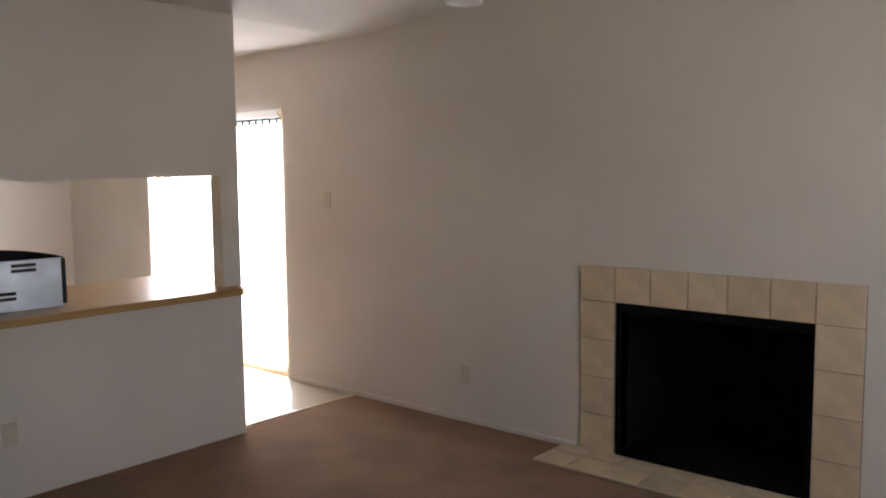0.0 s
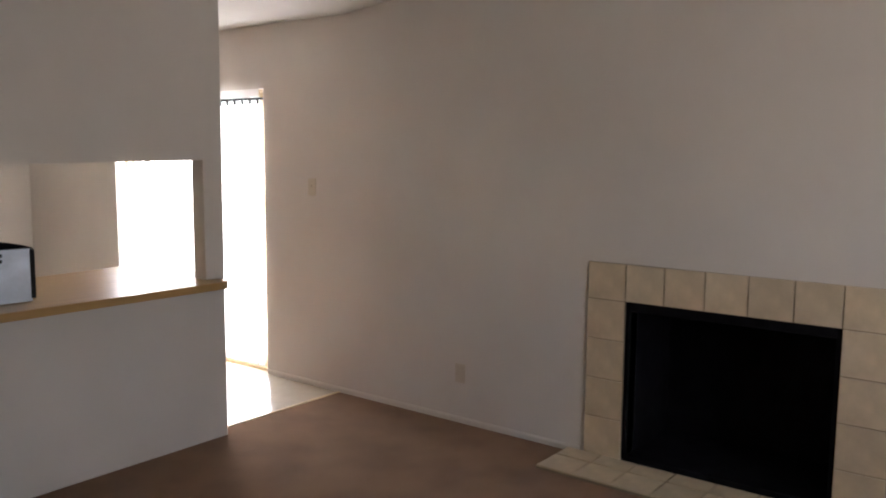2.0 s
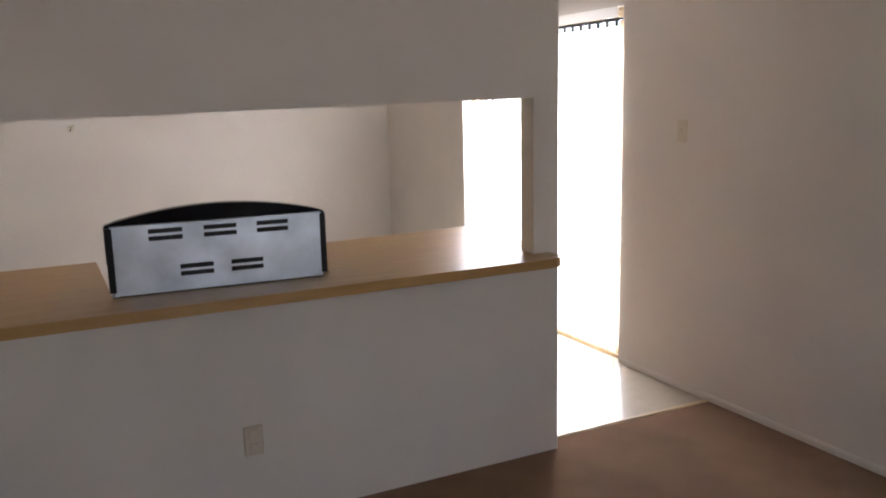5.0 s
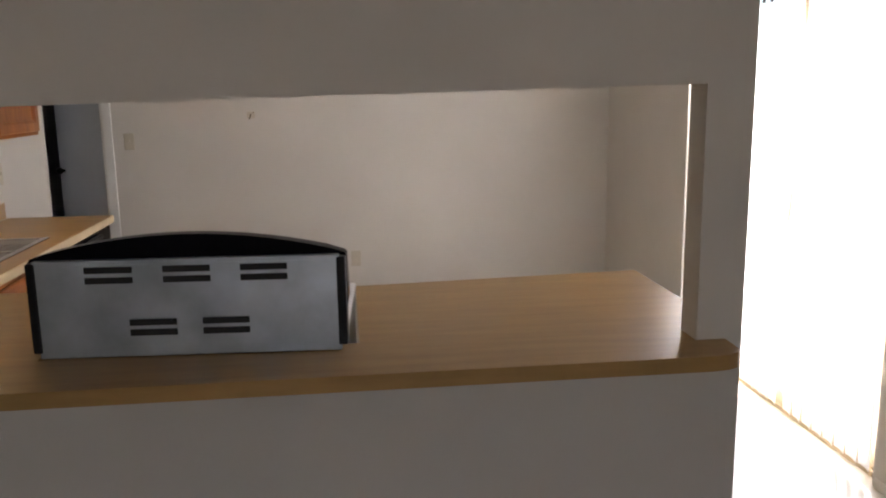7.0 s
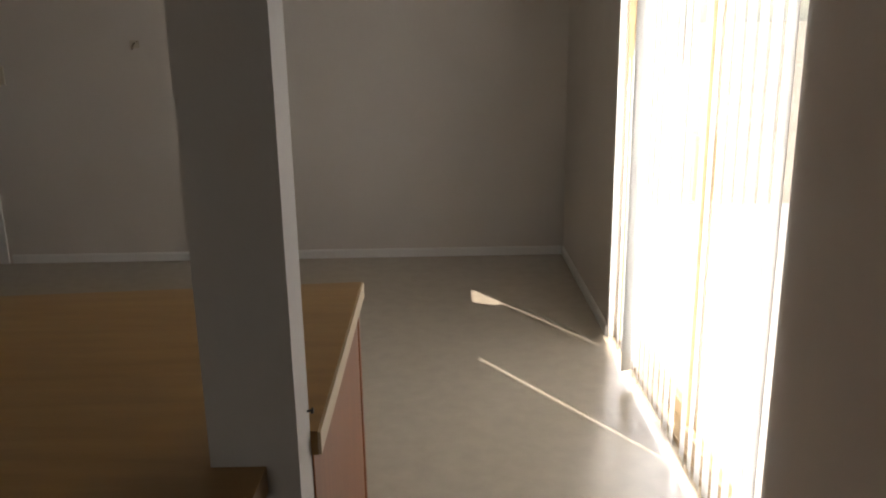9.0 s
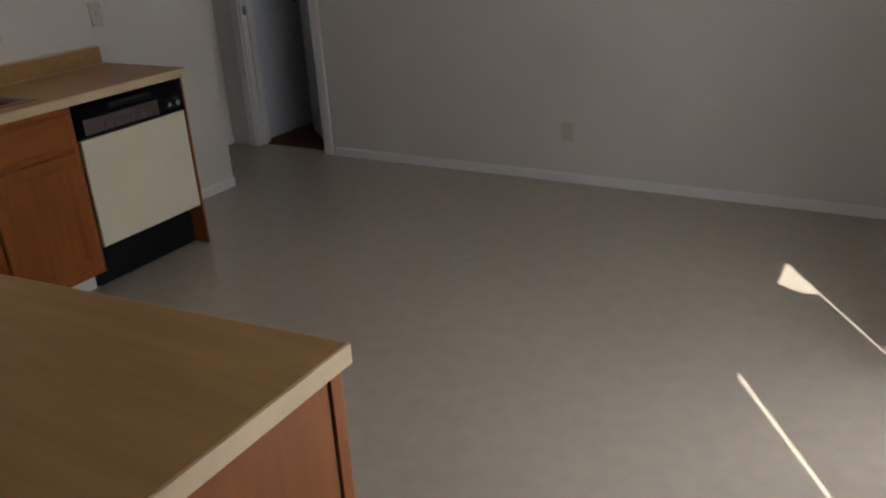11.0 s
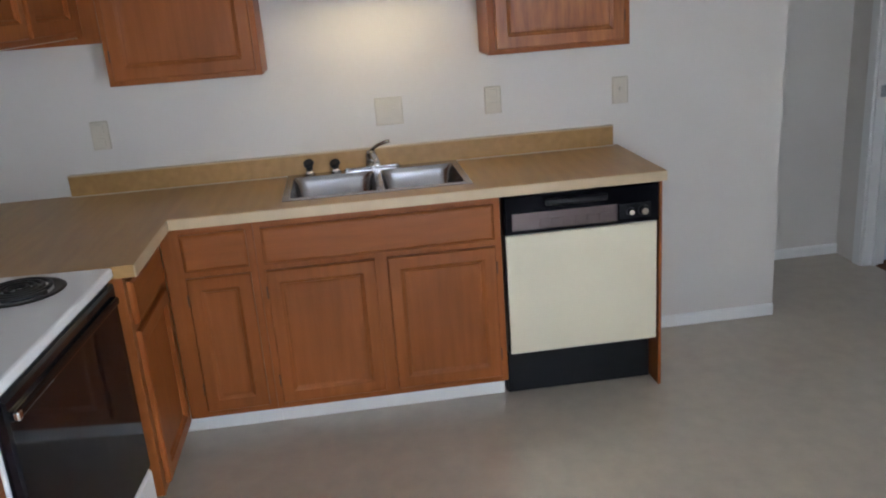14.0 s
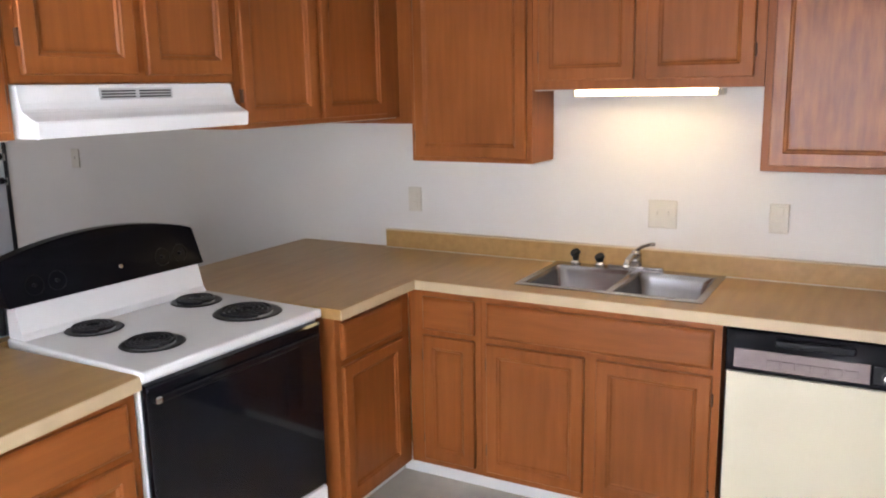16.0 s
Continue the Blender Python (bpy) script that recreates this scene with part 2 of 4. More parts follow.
bm = bmesh.new()
extruded(bm, [(XE - 0.12, YS - 0.14), (TH, YS - 0.14), (TH, 0.105), (XW - 0.12, 0.105), (XW - 0.12, -2.43), (XE - 0.12, -2.43)], "z", -0.12, 0.0)
structure("floor_living", bm, CARPET, "worn brown carpet of the living room", "carpet")
bm = bmesh.new()
extruded(bm, [(XW - 0.12, 0.113), (TH, 0.113), (TH, YN + 0.07), (-4.77, YN + 0.07), (-4.77, 2.5), (XW - 0.12, 2.5)], "z", -0.12, -0.002)
structure("floor_kitchen", bm, VINYL, "greyish beige sheet vinyl floor", "floor")
bm = boxed(-4.56, -2.9, YN + 0.07, 5.6, -0.12, 0.004)
structure("floor_back_room", bm, CARPET2, "brown carpet in the dim back room", "carpet")
bm = bmesh.new()
extruded(bm, [(0.095, 0.0), (0.100, 0.006), (0.118, 0.006), (0.124, -0.001), (0.124, -0.01), (0.095, -0.01)], "x", -1.02, -0.012)
structure("threshold_strip", bm, EDGE, "thin strip where carpet meets vinyl", "trim")

bm = bmesh.new()
for y0, y1, z0, z1 in ((FB0, PD0, 0, TOPZ), (PD0, PD1, PDH, TOPZ), (PD1, YN + 0.12, 0, TOPZ), (FB1, FB0, FBH, TOPZ), (YS - 0.15, FB1, 0, TOPZ)):
    box(bm, 0, TH, y0, y1, z0, z1)
structure("wall_east", bm, PAINT, "long off-white painted wall with sliding door and fireplace", "wall")

DX0, DX1, DH = -4.40, -3.78, 2.03                  # inner door opening
bm = bmesh.new()
for x0, x1, z0, z1 in ((DX1, 0, 0, TOPZ), (DX0, DX1, DH, TOPZ), (-4.79, DX0, 0, TOPZ)):
    box(bm, x0, x1, YN, YN + 0.12, z0, z1)
structure("wall_north", bm, PAINT, "off-white painted dining wall with a doorway", "wall")

bm = bmesh.new()
box(bm, XW - 0.12, XW, -2.55, 3.511, 0, TOPZ)
structure("wall_west", bm, PAINT, "off-white painted wall behind the sink", "wall")
bm = boxed(-4.77, -4.65, 2.5, YN, 0, TOPZ)
box(bm, -4.65, XW - 0.12, 2.5, 2.6, 0, TOPZ)
structure("wall_alcove", bm, PAINT, "off-white wall of the small hall alcove", "wall")
bm = boxed(-4.56, -4.44, YN + 0.12, 5.6, 0, 2.6)
box(bm, -4.44, -2.9, 5.5, 5.6, 0, 2.6)
box(bm, -3.0, -2.9, YN + 0.12, 5.5, 0, 2.6)
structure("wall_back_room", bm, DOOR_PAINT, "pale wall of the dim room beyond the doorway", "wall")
FD0, FD1 = -4.76, -3.86                            # front door opening
bm = bmesh.new()
box(bm, XE - 0.12, XE, YS, FD0, 0, TOPZ)
box(bm, XE - 0.12, XE, FD0, FD1, 2.04, TOPZ)
box(bm, XE - 0.12, XE, FD1, -2.55, 0, TOPZ)
box(bm, XE, XW - 0.12, -2.55, -2.43, 0, TOPZ)
structure("wall_entry", bm, PAINT, "off-white wall with the front door", "wall")
# opening for the added window that lights the living room
WX0, WX1, WZ0, WZ1 = -2.30, -1.20, 0.9, 2.1
bm = bmesh.new()
for x0, x1, z0, z1 in ((XE - 0.12, WX0, 0, TOPZ), (WX1, 0, 0, TOPZ), (WX0, WX1, 0, WZ0), (WX0, WX1, WZ1, TOPZ)):
    box(bm, x0, x1, YS - 0.14, YS, z0, z1)
structure("wall_south", bm, PAINT, "unseen off-white painted wall with an added window", "wall")

# partition with the serving opening
PX, PT = -1.022, 0.10
bm = bmesh.new()
box(bm, XW, PX, 0.0, PT, 0, CT - 0.045)
box(bm, -1.146, PX, 0.0, PT, CT - 0.045, OPEN_T)
extruded(bm, [(PX, OPEN_T), (PX, TOPZ), (XW, TOPZ), (XW, OPEN_T - 0.050)], "y", 0.0, PT)
structure("wall_partition", bm, PAINT, "off-white partition with a serving opening over the counter", "wall")

# ceilings: flat over kitchen and dining, rising over the living room
bm = boxed(-4.9, 0.15, 0.05, 5.62, CEIL, CEIL + 0.12)
structure("ceiling_kitchen", bm, PAINT_CEIL, "white textured flat ceiling", "ceiling")
bm = bmesh.new()
extruded(bm, [(0.05, CEIL), (YS - 0.15, CEIL + 0.62), (YS - 0.15, CEIL + 0.8), (0.05, CEIL + 0.12)], "x", -4.9, 0.15)
structure("ceiling_living", bm, PAINT_CEIL, "white textured ceiling sloping upwards", "ceiling")
bm = boxed(XW, XW + 0.32, PT, 2.73, 2.14, CEIL)
box(bm, XW + 0.32, -1.146, PT, 0.42, 2.14, CEIL)
structure("soffit", bm, PAINT, "painted soffit above the wall cabinets", "soffit")


def skirting(name, runs, tall=0.058, finish=TRIM, label="white painted baseboard"):
    """runs of (axis, wall, from, to, way): a bevelled board along a wall, standing out towards way."""
    bm = bmesh.new()
    for axis, w, a, b, way in runs:
        prof = [(w, 0.0), (w + way * 0.012, 0.0), (w + way * 0.012, tall - 0.01), (w + way * 0.006, tall), (w, tall)]
        extruded(bm, prof, "y" if axis == "y" else "x", a, b)
    return structure(name, bm, finish, label, "baseboard")


LOW = (0.034, PAINT, "low baseboard painted like the wall")
skirting("baseboard_east", [("y", 0.0, -1.72, PD0 - 0.02, -1), ("y", 0.0, YS, -3.24, -1)], *LOW)
skirting("baseboard_dining", [("y", 0.0, PD1 + 0.02, YN, -1)])
skirting("baseboard_north", [("x", YN, -3.69, -0.014, -1)])
skirting("baseboard_west", [("y", XW, 2.76, 3.511, 1)])
skirting("baseboard_alcove", [("y", -4.65, 2.6, YN, 1)])
skirting("baseboard_south", [("x", YS, XE, 0, 1)], *LOW)

# outside
bm = boxed(0.14, 3.2, -1.5, 6.0, -0.20, -0.06)
structure("patio", bm, CONCRETE, "sunlit pale concrete patio slab", "patio")
bm = bmesh.new()
box(bm, -400, 400, -400, 400, -0.5, -0.22)
structure("ground", bm, EARTH, "dry pale ground outside", "ground")


# ---- kitchen: cabinets ----
DOOR_RINGS = [(0, 0), (0, 0.015), (0.004, 0.019), (0.046, 0.019), (0.050, 0.015), (0.056, 0.013), (0.061, 0.007), (0.070, 0.006)]
SLAB_RINGS = [(0, 0), (0, 0.011), (0.007, 0.017), (0.014, 0.019)]
XF, YF = -3.358, 0.830                              # cabinet faces along the sink wall and along the peninsula
UXF, UYF = -3.674, 0.62


class Face:
    """A cabinet front: s runs along it to the right of someone who faces it, z up."""
    def __init__(self, o, u):
        self.o, self.u, self.v = Vector(o), Vector(u), Vector((0, 0, 1))
        self.n = self.u.cross(self.v)

    def at(self, s, z, out=0.0):
        return self.o + self.u * s + self.v * z + self.n * out

    def panel(self, s, z, w, h, rings, out=0.001):
        return rings_panel(bmesh.new(), self.at(s, z, out), self.u, self.v, w, h, rings)

    def block(self, bm, s0, s1, z0, z1, d0, d1, bevel=0.0):
        a, b = self.at(s0, z0, d0), self.at(s1, z1, d1)
        return box(bm, a.x, b.x, a.y, b.y, a.z, b.z, bevel)


def cabinet(name, face, s0, s1, z0, z1, depth, fronts, label, group, kick=True):
    """A cabinet box with its fronts: rows of (kind, s, z, w, h, hinge side)."""
    root = thing(name, face.at((s0 + s1) / 2, 0 if kick else z0, -depth / 2), label, "cabinet", group)
    if name == "sink_cabinet":
        for piece, a in (("front_frame", (s0, s1, z0, z1, -0.02, 0)), ("side_panel", (s0, s0 + 0.018, z0, z1, -depth, -0.0205)),
                         ("side_panel", (s1 - 0.018, s1, z0, z1, -depth, -0.0205)), ("bottom_panel", (s0 + 0.019, s1 - 0.019, z0, z0 + 0.018, -depth, -0.0205))):
            part(piece, face.block(bmesh.new(), *a), OAK_V, root)
    else:
        part("body", face.block(bmesh.new(), s0, s1, z0, z1, -depth, 0, 0.0015), OAK_V, root)
    toe = 0.098 if face is SINK and s0 < 0.9 else 0.0             # the kick boards meet in the inner corner
    toe2 = 0.098 if face is PEN else 0.0
    if kick:
        part("kick_board", face.block(bmesh.new(), s0 - toe, s1 + toe2, 0.0, z0 - 0.001, -depth, -0.10), TRIM, root, "white painted kick board")
    else:
        part("bottom_panel", face.block(bmesh.new(), s0 + 0.004, s1 - 0.004, z0 - 0.004, z0 - 0.0005, -depth + 0.004, -0.02), PALE, root, "pale laminate underside")
    for kind, s, z, w, h, hinge in fronts:
        if kind == "door":
            d = part("door", face.panel(s, z, w, h, DOOR_RINGS), OAK_STRONG if "strong grain" in label else OAK_V, root)
            for k in (0.07, h - 0.11):
                hs = s - 0.006 if hinge == "l" else s + w - 0.002
                part("hinge", face.block(bmesh.new(), hs, hs + 0.008, z + k, z + k + 0.045, 0.001, 0.014, 0.001), OAK_DARK, d, "small dark hinge")
        else:
            part("drawer_front", face.panel(s, z, w, h, SLAB_RINGS), OAK_H, root)
    return root


SINK = Face((XF, 0, 0), (0, 1, 0))                  # s is y
PEN2 = Face((0, 0.752, 0), (-1, 0, 0))
PEN = Face((0, YF, 0), (-1, 0, 0))                  # s is -x
USINK = Face((UXF, 0, 0), (0, 1, 0))
UPEN = Face((0, UYF, 0), (-1, 0, 0))
BZ0, BZ1 = 0.105, 0.872
cabinet("base_cabinet", SINK, YF + 0.002, 1.168, BZ0, BZ1, 0.55,
        [("drawer", 0.905, 0.705, 0.235, 0.14, ""), ("door", 0.905, 0.135, 0.235, 0.545, "l")],
        "honey oak base cabinet with one drawer and one door", "kitchen base cabinets")
cabinet("sink_cabinet", SINK, 1.169, 2.09, BZ0, BZ1, 0.55,
        [("drawer", 1.195, 0.705, 0.868, 0.14, ""), ("door", 1.195, 0.135, 0.405, 0.545, "l"), ("door", 1.648, 0.135, 0.415, 0.545, "r")],
        "honey oak sink cabinet with false drawer and two doors", "kitchen base cabinets")
cabinet("base_cabinet", PEN, 2.842, -XF - 0.001, BZ0, BZ1, 0.50,
        [("drawer", 2.872, 0.705, 0.41, 0.14, ""), ("door", 2.872, 0.135, 0.41, 0.545, "r")],
        "honey oak corner base cabinet beside the range", "kitchen base cabinets")
cabinet("base_cabinet", PEN2, 1.03, 2.012, BZ0, BZ1, 0.648,
        [("drawer", 1.06, 0.705, 0.43, 0.14, ""), ("drawer", 1.536, 0.705, 0.44, 0.14, ""),
         ("door", 1.06, 0.135, 0.43, 0.545, "l"), ("door", 1.536, 0.135, 0.44, 0.545, "r")],
        "honey oak peninsula cabinet with drawers above doors", "kitchen base cabinets")
# end panels
pe = thing("end_panel", (-1.025, 0.45, 0), "flat oak veneer end panel of the peninsula", "panel")
part("veneer", boxed(-1.029, -1.019, 0.102, 0.795, 0.0, 0.872, 0.001), OAK_V, pe)
part("edge_strip", boxed(-1.029, -1.017, 0.803, 0.832, 0.0, 0.872, 0.002), OAK_V, pe)
part("joint", boxed(-1.029, -1.023, 0.795, 0.803, 0.0, 0.872), DARK_SLOT, pe)
pe = thing("end_panel", (-3.64, 2.728, 0), "thin dark oak end panel beside the dishwasher", "panel")
part("veneer", boxed(-3.90, -3.362, 2.719, 2.731, 0.0, 0.872, 0.001), OAK_V, pe)

UT = 2.138
cabinet("wall_cabinet", USINK, 0.682, 1.252, 1.365, UT, 0.24,
        [("door", 0.705, 1.385, 0.525, 0.735, "l")], "tall honey oak wall cabinet in the corner", "kitchen wall cabinets", False)
cabinet("wall_cabinet", USINK, 1.253, 2.136, 1.664, UT, 0.24,
        [("door", 1.285, 1.70, 0.385, 0.42, "l"), ("door", 1.715, 1.70, 0.385, 0.42, "r")],
        "short honey oak wall cabinet above the sink", "kitchen wall cabinets", False)
cabinet("wall_cabinet", USINK, 2.137, 2.712, 1.365, UT, 0.24,
        [("door", 2.165, 1.385, 0.52, 0.735, "r")], "single door honey oak wall cabinet with strong grain", "kitchen wall cabinets", False)
cabinet("wall_cabinet", UPEN, 2.636, -UXF - 0.001, 1.556, UT, 0.518,
        [("door", 2.664, 1.574, 0.405, 0.546, "l"), ("door", 3.104, 1.574, 0.44, 0.546, "r")],
        "honey oak wall cabinet with two doors above the peninsula", "kitchen wall cabinets", False)
cabinet("wall_cabinet", UPEN, 1.838, 2.634, 1.712, UT, 0.518,
        [("door", 1.870, 1.735, 0.36, 0.385, "l"), ("door", 2.268, 1.735, 0.345, 0.385, "r")],
        "short honey oak wall cabinet above the range hood", "kitchen wall cabinets", False)
cabinet("wall_cabinet", UPEN, 1.148, 1.836, 1.574, UT, 0.518,
        [("door", 1.172, 1.594, 0.320, 0.526, "l"), ("door", 1.496, 1.594, 0.320, 0.526, "r")],
        "honey oak wall cabinet at the end of the peninsula", "kitchen wall cabinets", False)
fl = thing("cabinet_filler", (-3.79, 0.6, 1.527), "plain oak filler in the corner of wall cabinets", "cabinet")
part("board", boxed(-3.912, UXF - 0.002, 0.102, 0.680, 1.527, UT), OAK_V, fl)

# ---- worktop: peninsula with serving ledge, and the sink leg ----
RX0, RX1, RB = -2.800, -2.020, 0.118               # range opening
Z0, Z1 = 0.874, CT
LY = -0.135
top = thing("worktop", (-2.4, 0.4, Z0), "tan wood-grain laminate worktop with serving ledge", "countertop")
bm = bmesh.new()
extruded(bm, [(RX1, 0.1), (-1.011, 0.1), (-1.011, 0.848), (RX1, 0.772)], "z", Z0, Z1)
ledge = [(XW + 0.002, LY), (-1.16, LY), (-1.115, LY + 0.006), (-1.085, LY + 0.022), (-1.07, LY + 0.05), (-1.068, -0.001), (-1.147, -0.001), (-1.147, 0.1), (XW + 0.002, 0.1)]
extruded(bm, ledge, "z", Z0, Z1)
box(bm, RX0, RX1, 0.1, RB, Z0, Z1)
box(bm, -3.335, RX0 - 0.022, 0.1, 0.875, Z0, Z1, 0.001)
part("peninsula_top", bm, LAMINATE, top)
SX0, SX1, SY0, SY1 = -3.835, -3.45, 1.30, 1.985      # sink cut-out
def slab_with_hole(x0, x1, y0, y1, hx0, hx1, hy0, hy1, z0, z1):
    bm = bmesh.new()
    loops = []
    for z in (z0, z1):
        loops.append(([bm.verts.new((x, y, z)) for x, y in ((x0, y0), (x1, y0), (x1, y1), (x0, y1))],
                      [bm.verts.new((x, y, z)) for x, y in ((hx0, hy0), (hx1, hy0), (hx1, hy1), (hx0, hy1))]))
    (ol, il), (oh, ih) = loops
    for k in range(4):
        j = (k + 1) % 4
        bm.faces.new((ol[k], ol[j], oh[j], oh[k]))
        bm.faces.new((il[j], il[k], ih[k], ih[j]))
        bm.faces.new((oh[k], oh[j], ih[j], ih[k]))
        bm.faces.new((ol[j], ol[k], il[k], il[j]))
    return bm


part("sink_top", slab_with_hole(XW + 0.002, -3.335, 0.1, 2.735, SX0, SX1, SY0, SY1, Z0, Z1), LAMINATE, top)
e1 = bmesh.new()
box(e1, -3.335, -3.330, 0.88, 2.738, Z0, Z1 - 0.002, 0.001)
part("edge_band", e1, EDGE, top, "light tan laminate edge")
e2 = bmesh.new()
extruded(e2, [(RX1, 0.772), (-1.011, 0.848), (-1.011, 0.853), (RX1, 0.777)], "z", Z0, Z1 - 0.002)
part("edge_band", e2, EDGE, top, "light tan laminate edge")
e3 = bmesh.new()
box(e3, -3.335, RX0 - 0.022, 0.875, 0.880, Z0, Z1 - 0.002, 0.001)
part("edge_band", e3, EDGE, top, "light tan laminate edge")
e4 = boxed(-1.011, -1.006, 0.1, 0.853, Z0, Z1 - 0.002, 0.001)
part("edge_band", e4, EDGE, top, "light tan laminate edge, chipped near the corner")
bs = thing("backsplash", (XW, 1.55, CT), "low tan laminate backsplash along the sink wall", "backsplash")
part("board", boxed(XW + 0.002, -3.885, 0.39, 2.71, CT + 0.0005, 0.999, 0.002), LAMINATE, bs)
part("top_edge", boxed(XW + 0.002, -3.884, 0.389, 2.711, 0.9992, 1.004, 0.001), EDGE, bs, "light tan top edge")
part("caulk_line", boxed(-3.884, -3.880, 0.39, 2.71, CT + 0.0005, CT + 0.004), IVORY, bs, "thin line of caulk")

# ---- sink and tap ----
sk = thing("kitchen_sink", (-3.645, 1.64, CT), "double bowl stainless steel sink set in the worktop", "sink")
bm = bmesh.new()
ZR = CT + 0.005
YM = 1.655
box(bm, -3.895, SX0 + 0.008, SY0 - 0.02, SY1 + 0.02, CT + 0.0005, ZR, 0.001)
box(bm, SX1 - 0.008, SX1 + 0.025, SY0 - 0.02, SY1 + 0.02, CT + 0.0005, ZR, 0.001)
box(bm, SX0 + 0.008, SX1 - 0.008, SY0 - 0.02, SY0 + 0.008, CT + 0.0005, ZR, 0.001)
box(bm, SX0 + 0.008, SX1 - 0.008, SY1 - 0.008, SY1 + 0.02, CT + 0.0005, ZR, 0.001)
box(bm, SX0 + 0.008, SX1 - 0.008, YM - 0.014, YM + 0.014, CT - 0.004, ZR, 0.001)
part("rim", bm, STEEL, sk)


def bowl(y0, y1):
    bm = bmesh.new()
    x0, x1 = SX0 + 0.008, SX1 - 0.008
    loops = []
    for inset, z, r in ((0.0, ZR - 0.002, 0.03), (0.008, CT - 0.02, 0.045), (0.02, CT - 0.13, 0.05), (0.05, CT - 0.155, 0.06), (0.16, CT - 0.165, 0.01)):
        a0, a1, b0, b1 = x0 + inset, x1 - inset, y0 + inset, y1 - inset
        ring = []
        for cx, cy, start in ((a1 - r, b1 - r, 0), (a0 + r, b1 - r, 90), (a0 + r, b0 + r, 180), (a1 - r, b0 + r, 270)):
            for k in range(5):
                t = radians(start + 22.5 * k)
                ring.append(bm.verts.new((cx + r * math.cos(t), cy + r * math.sin(t), z)))
        loops.append(ring)
    for a, b in zip(loops, loops[1:]):
        for j in range(20):
            bm.faces.new((a[j], a[(j + 1) % 20], b[(j + 1) % 20], b[j])).smooth = True
    bm.faces.new(loops[-1])
    return bm


for y0, y1 in ((SY0 + 0.008, YM - 0.014), (YM + 0.014, SY1 - 0.008)):
    b = part("bowl", bowl(y0, y1), STEEL, sk)
    part("drain", cyl(bmesh.new(), (-3.64, (y0 + y1) / 2, CT - 0.164), (-3.64, (y0 + y1) / 2, CT - 0.158), 0.042, 0.038), CHROME, b)
tap = thing("kitchen_tap", (-3.868, 1.64, ZR), "chrome single lever tap, darkened as in shade, on a wide base plate", "tap")
bm = bmesh.new()
rim = [(-3.868 + 0.028 * math.cos(t), 1.64 + (0.092 if math.sin(t) > 0 else -0.092) + 0.028 * math.sin(t)) for t in [radians(a) for a in range(0, 360, 15)]]
extruded(bm, rim, "z", ZR, ZR + 0.016)
bmesh.ops.bevel(bm, geom=[e for e in bm.edges if all(v.co.z > ZR + 0.01 for v in e.verts)], offset=0.005, segments=2, affect="EDGES")
part("base_plate", bm, CHROME, tap, "bright chrome base plate")
bm = cyl(bmesh.new(), (-3.868, 1.64, ZR + 0.016), (-3.868, 1.64, ZR + 0.060), 0.026, 0.023)
cyl(bm, (-3.868, 1.64, ZR + 0.060), (-3.868, 1.64, ZR + 0.080), 0.025, 0.016)
part("column", bm, CHROME_SHADED, tap)
spout = part("spout", tube(bmesh.new(), [(-3.868, 1.64, ZR + 0.045), (-3.83, 1.643, ZR + 0.062), (-3.77, 1.648, ZR + 0.072), (-3.70, 1.654, ZR + 0.068), (-3.672, 1.656, ZR + 0.056)], 0.012), CHROME_SHADED, tap)
part("aerator", cyl(bmesh.new(), (-3.674, 1.656, ZR + 0.058), (-3.672, 1.656, ZR + 0.040), 0.013, 0.012), CHROME, spout)
part("lever", tube(bmesh.new(), [(-3.868, 1.64, ZR + 0.078), (-3.862, 1.668, ZR + 0.098), (-3.855, 1.705, ZR + 0.112), (-3.852, 1.722, ZR + 0.114)], 0.0075), CHROME_SHADED, tap)
for y, h, lab in ((1.375, 0.055, "black side sprayer in a chrome socket beside the sink"), (1.485, 0.045, "black capped dispenser beside the sink tap")):
    d = thing("side_sprayer" if h > 0.05 else "soap_dispenser", (-3.872, y, ZR), lab, "tap")
    part("socket", cyl(bmesh.new(), (-3.872, y, ZR), (-3.872, y, ZR + 0.016), 0.024, 0.019), CHROME, d)
    bm = cyl(bmesh.new(), (-3.872, y, ZR + 0.016), (-3.872, y, ZR + h - 0.012), 0.013, 0.016)
    cyl(bm, (-3.872, y, ZR + h - 0.012), (-3.866, y - 0.004, ZR + h), 0.023, 0.02)
    part("head", bm, BLACK_MATT, d)

# ---- dishwasher ----
DY0, DY1 = 2.102, 2.714
dw = thing("dishwasher", (-3.60, 2.41, 0), "built-in dishwasher with cream door and black panels", "dishwasher")
part("tub", boxed(-3.88, -3.39, DY0, DY1, 0.205, 0.868), BLACK_MATT, dw)
part("control_panel", rings_panel(bmesh.new(), (-3.39, DY0, 0.714), (0, 1, 0), (0, 0, 1), DY1 - DY0, 0.152, [(0, 0), (0, 0.035), (0.006, 0.042)]), BLACK_SATIN, dw, "glossy black control panel")
cp = dw.children[-1]
part("control_strip", rings_panel(bmesh.new(), (-3.348, DY0 + 0.030, 0.730), (0, 1, 0), (0, 0, 1), 0.415, 0.068, [(0, 0), (0, 0.003), (0.002, 0.004)]), SILVER, cp, "silver strip of push buttons")
for k in range(6):
    part("button", boxed(-3.3445, -3.340, DY0 + 0.135 + 0.047 * k, DY0 + 0.176 + 0.047 * k, 0.744, 0.770, 0.001), SILVER, cp)
part("dial_field", rings_panel(bmesh.new(), (-3.348, DY0 + 0.452, 0.735), (0, 1, 0), (0, 0, 1), 0.125, 0.058, [(0, 0), (0, 0.003), (0.002, 0.004)]), BLACK_MATT, cp)
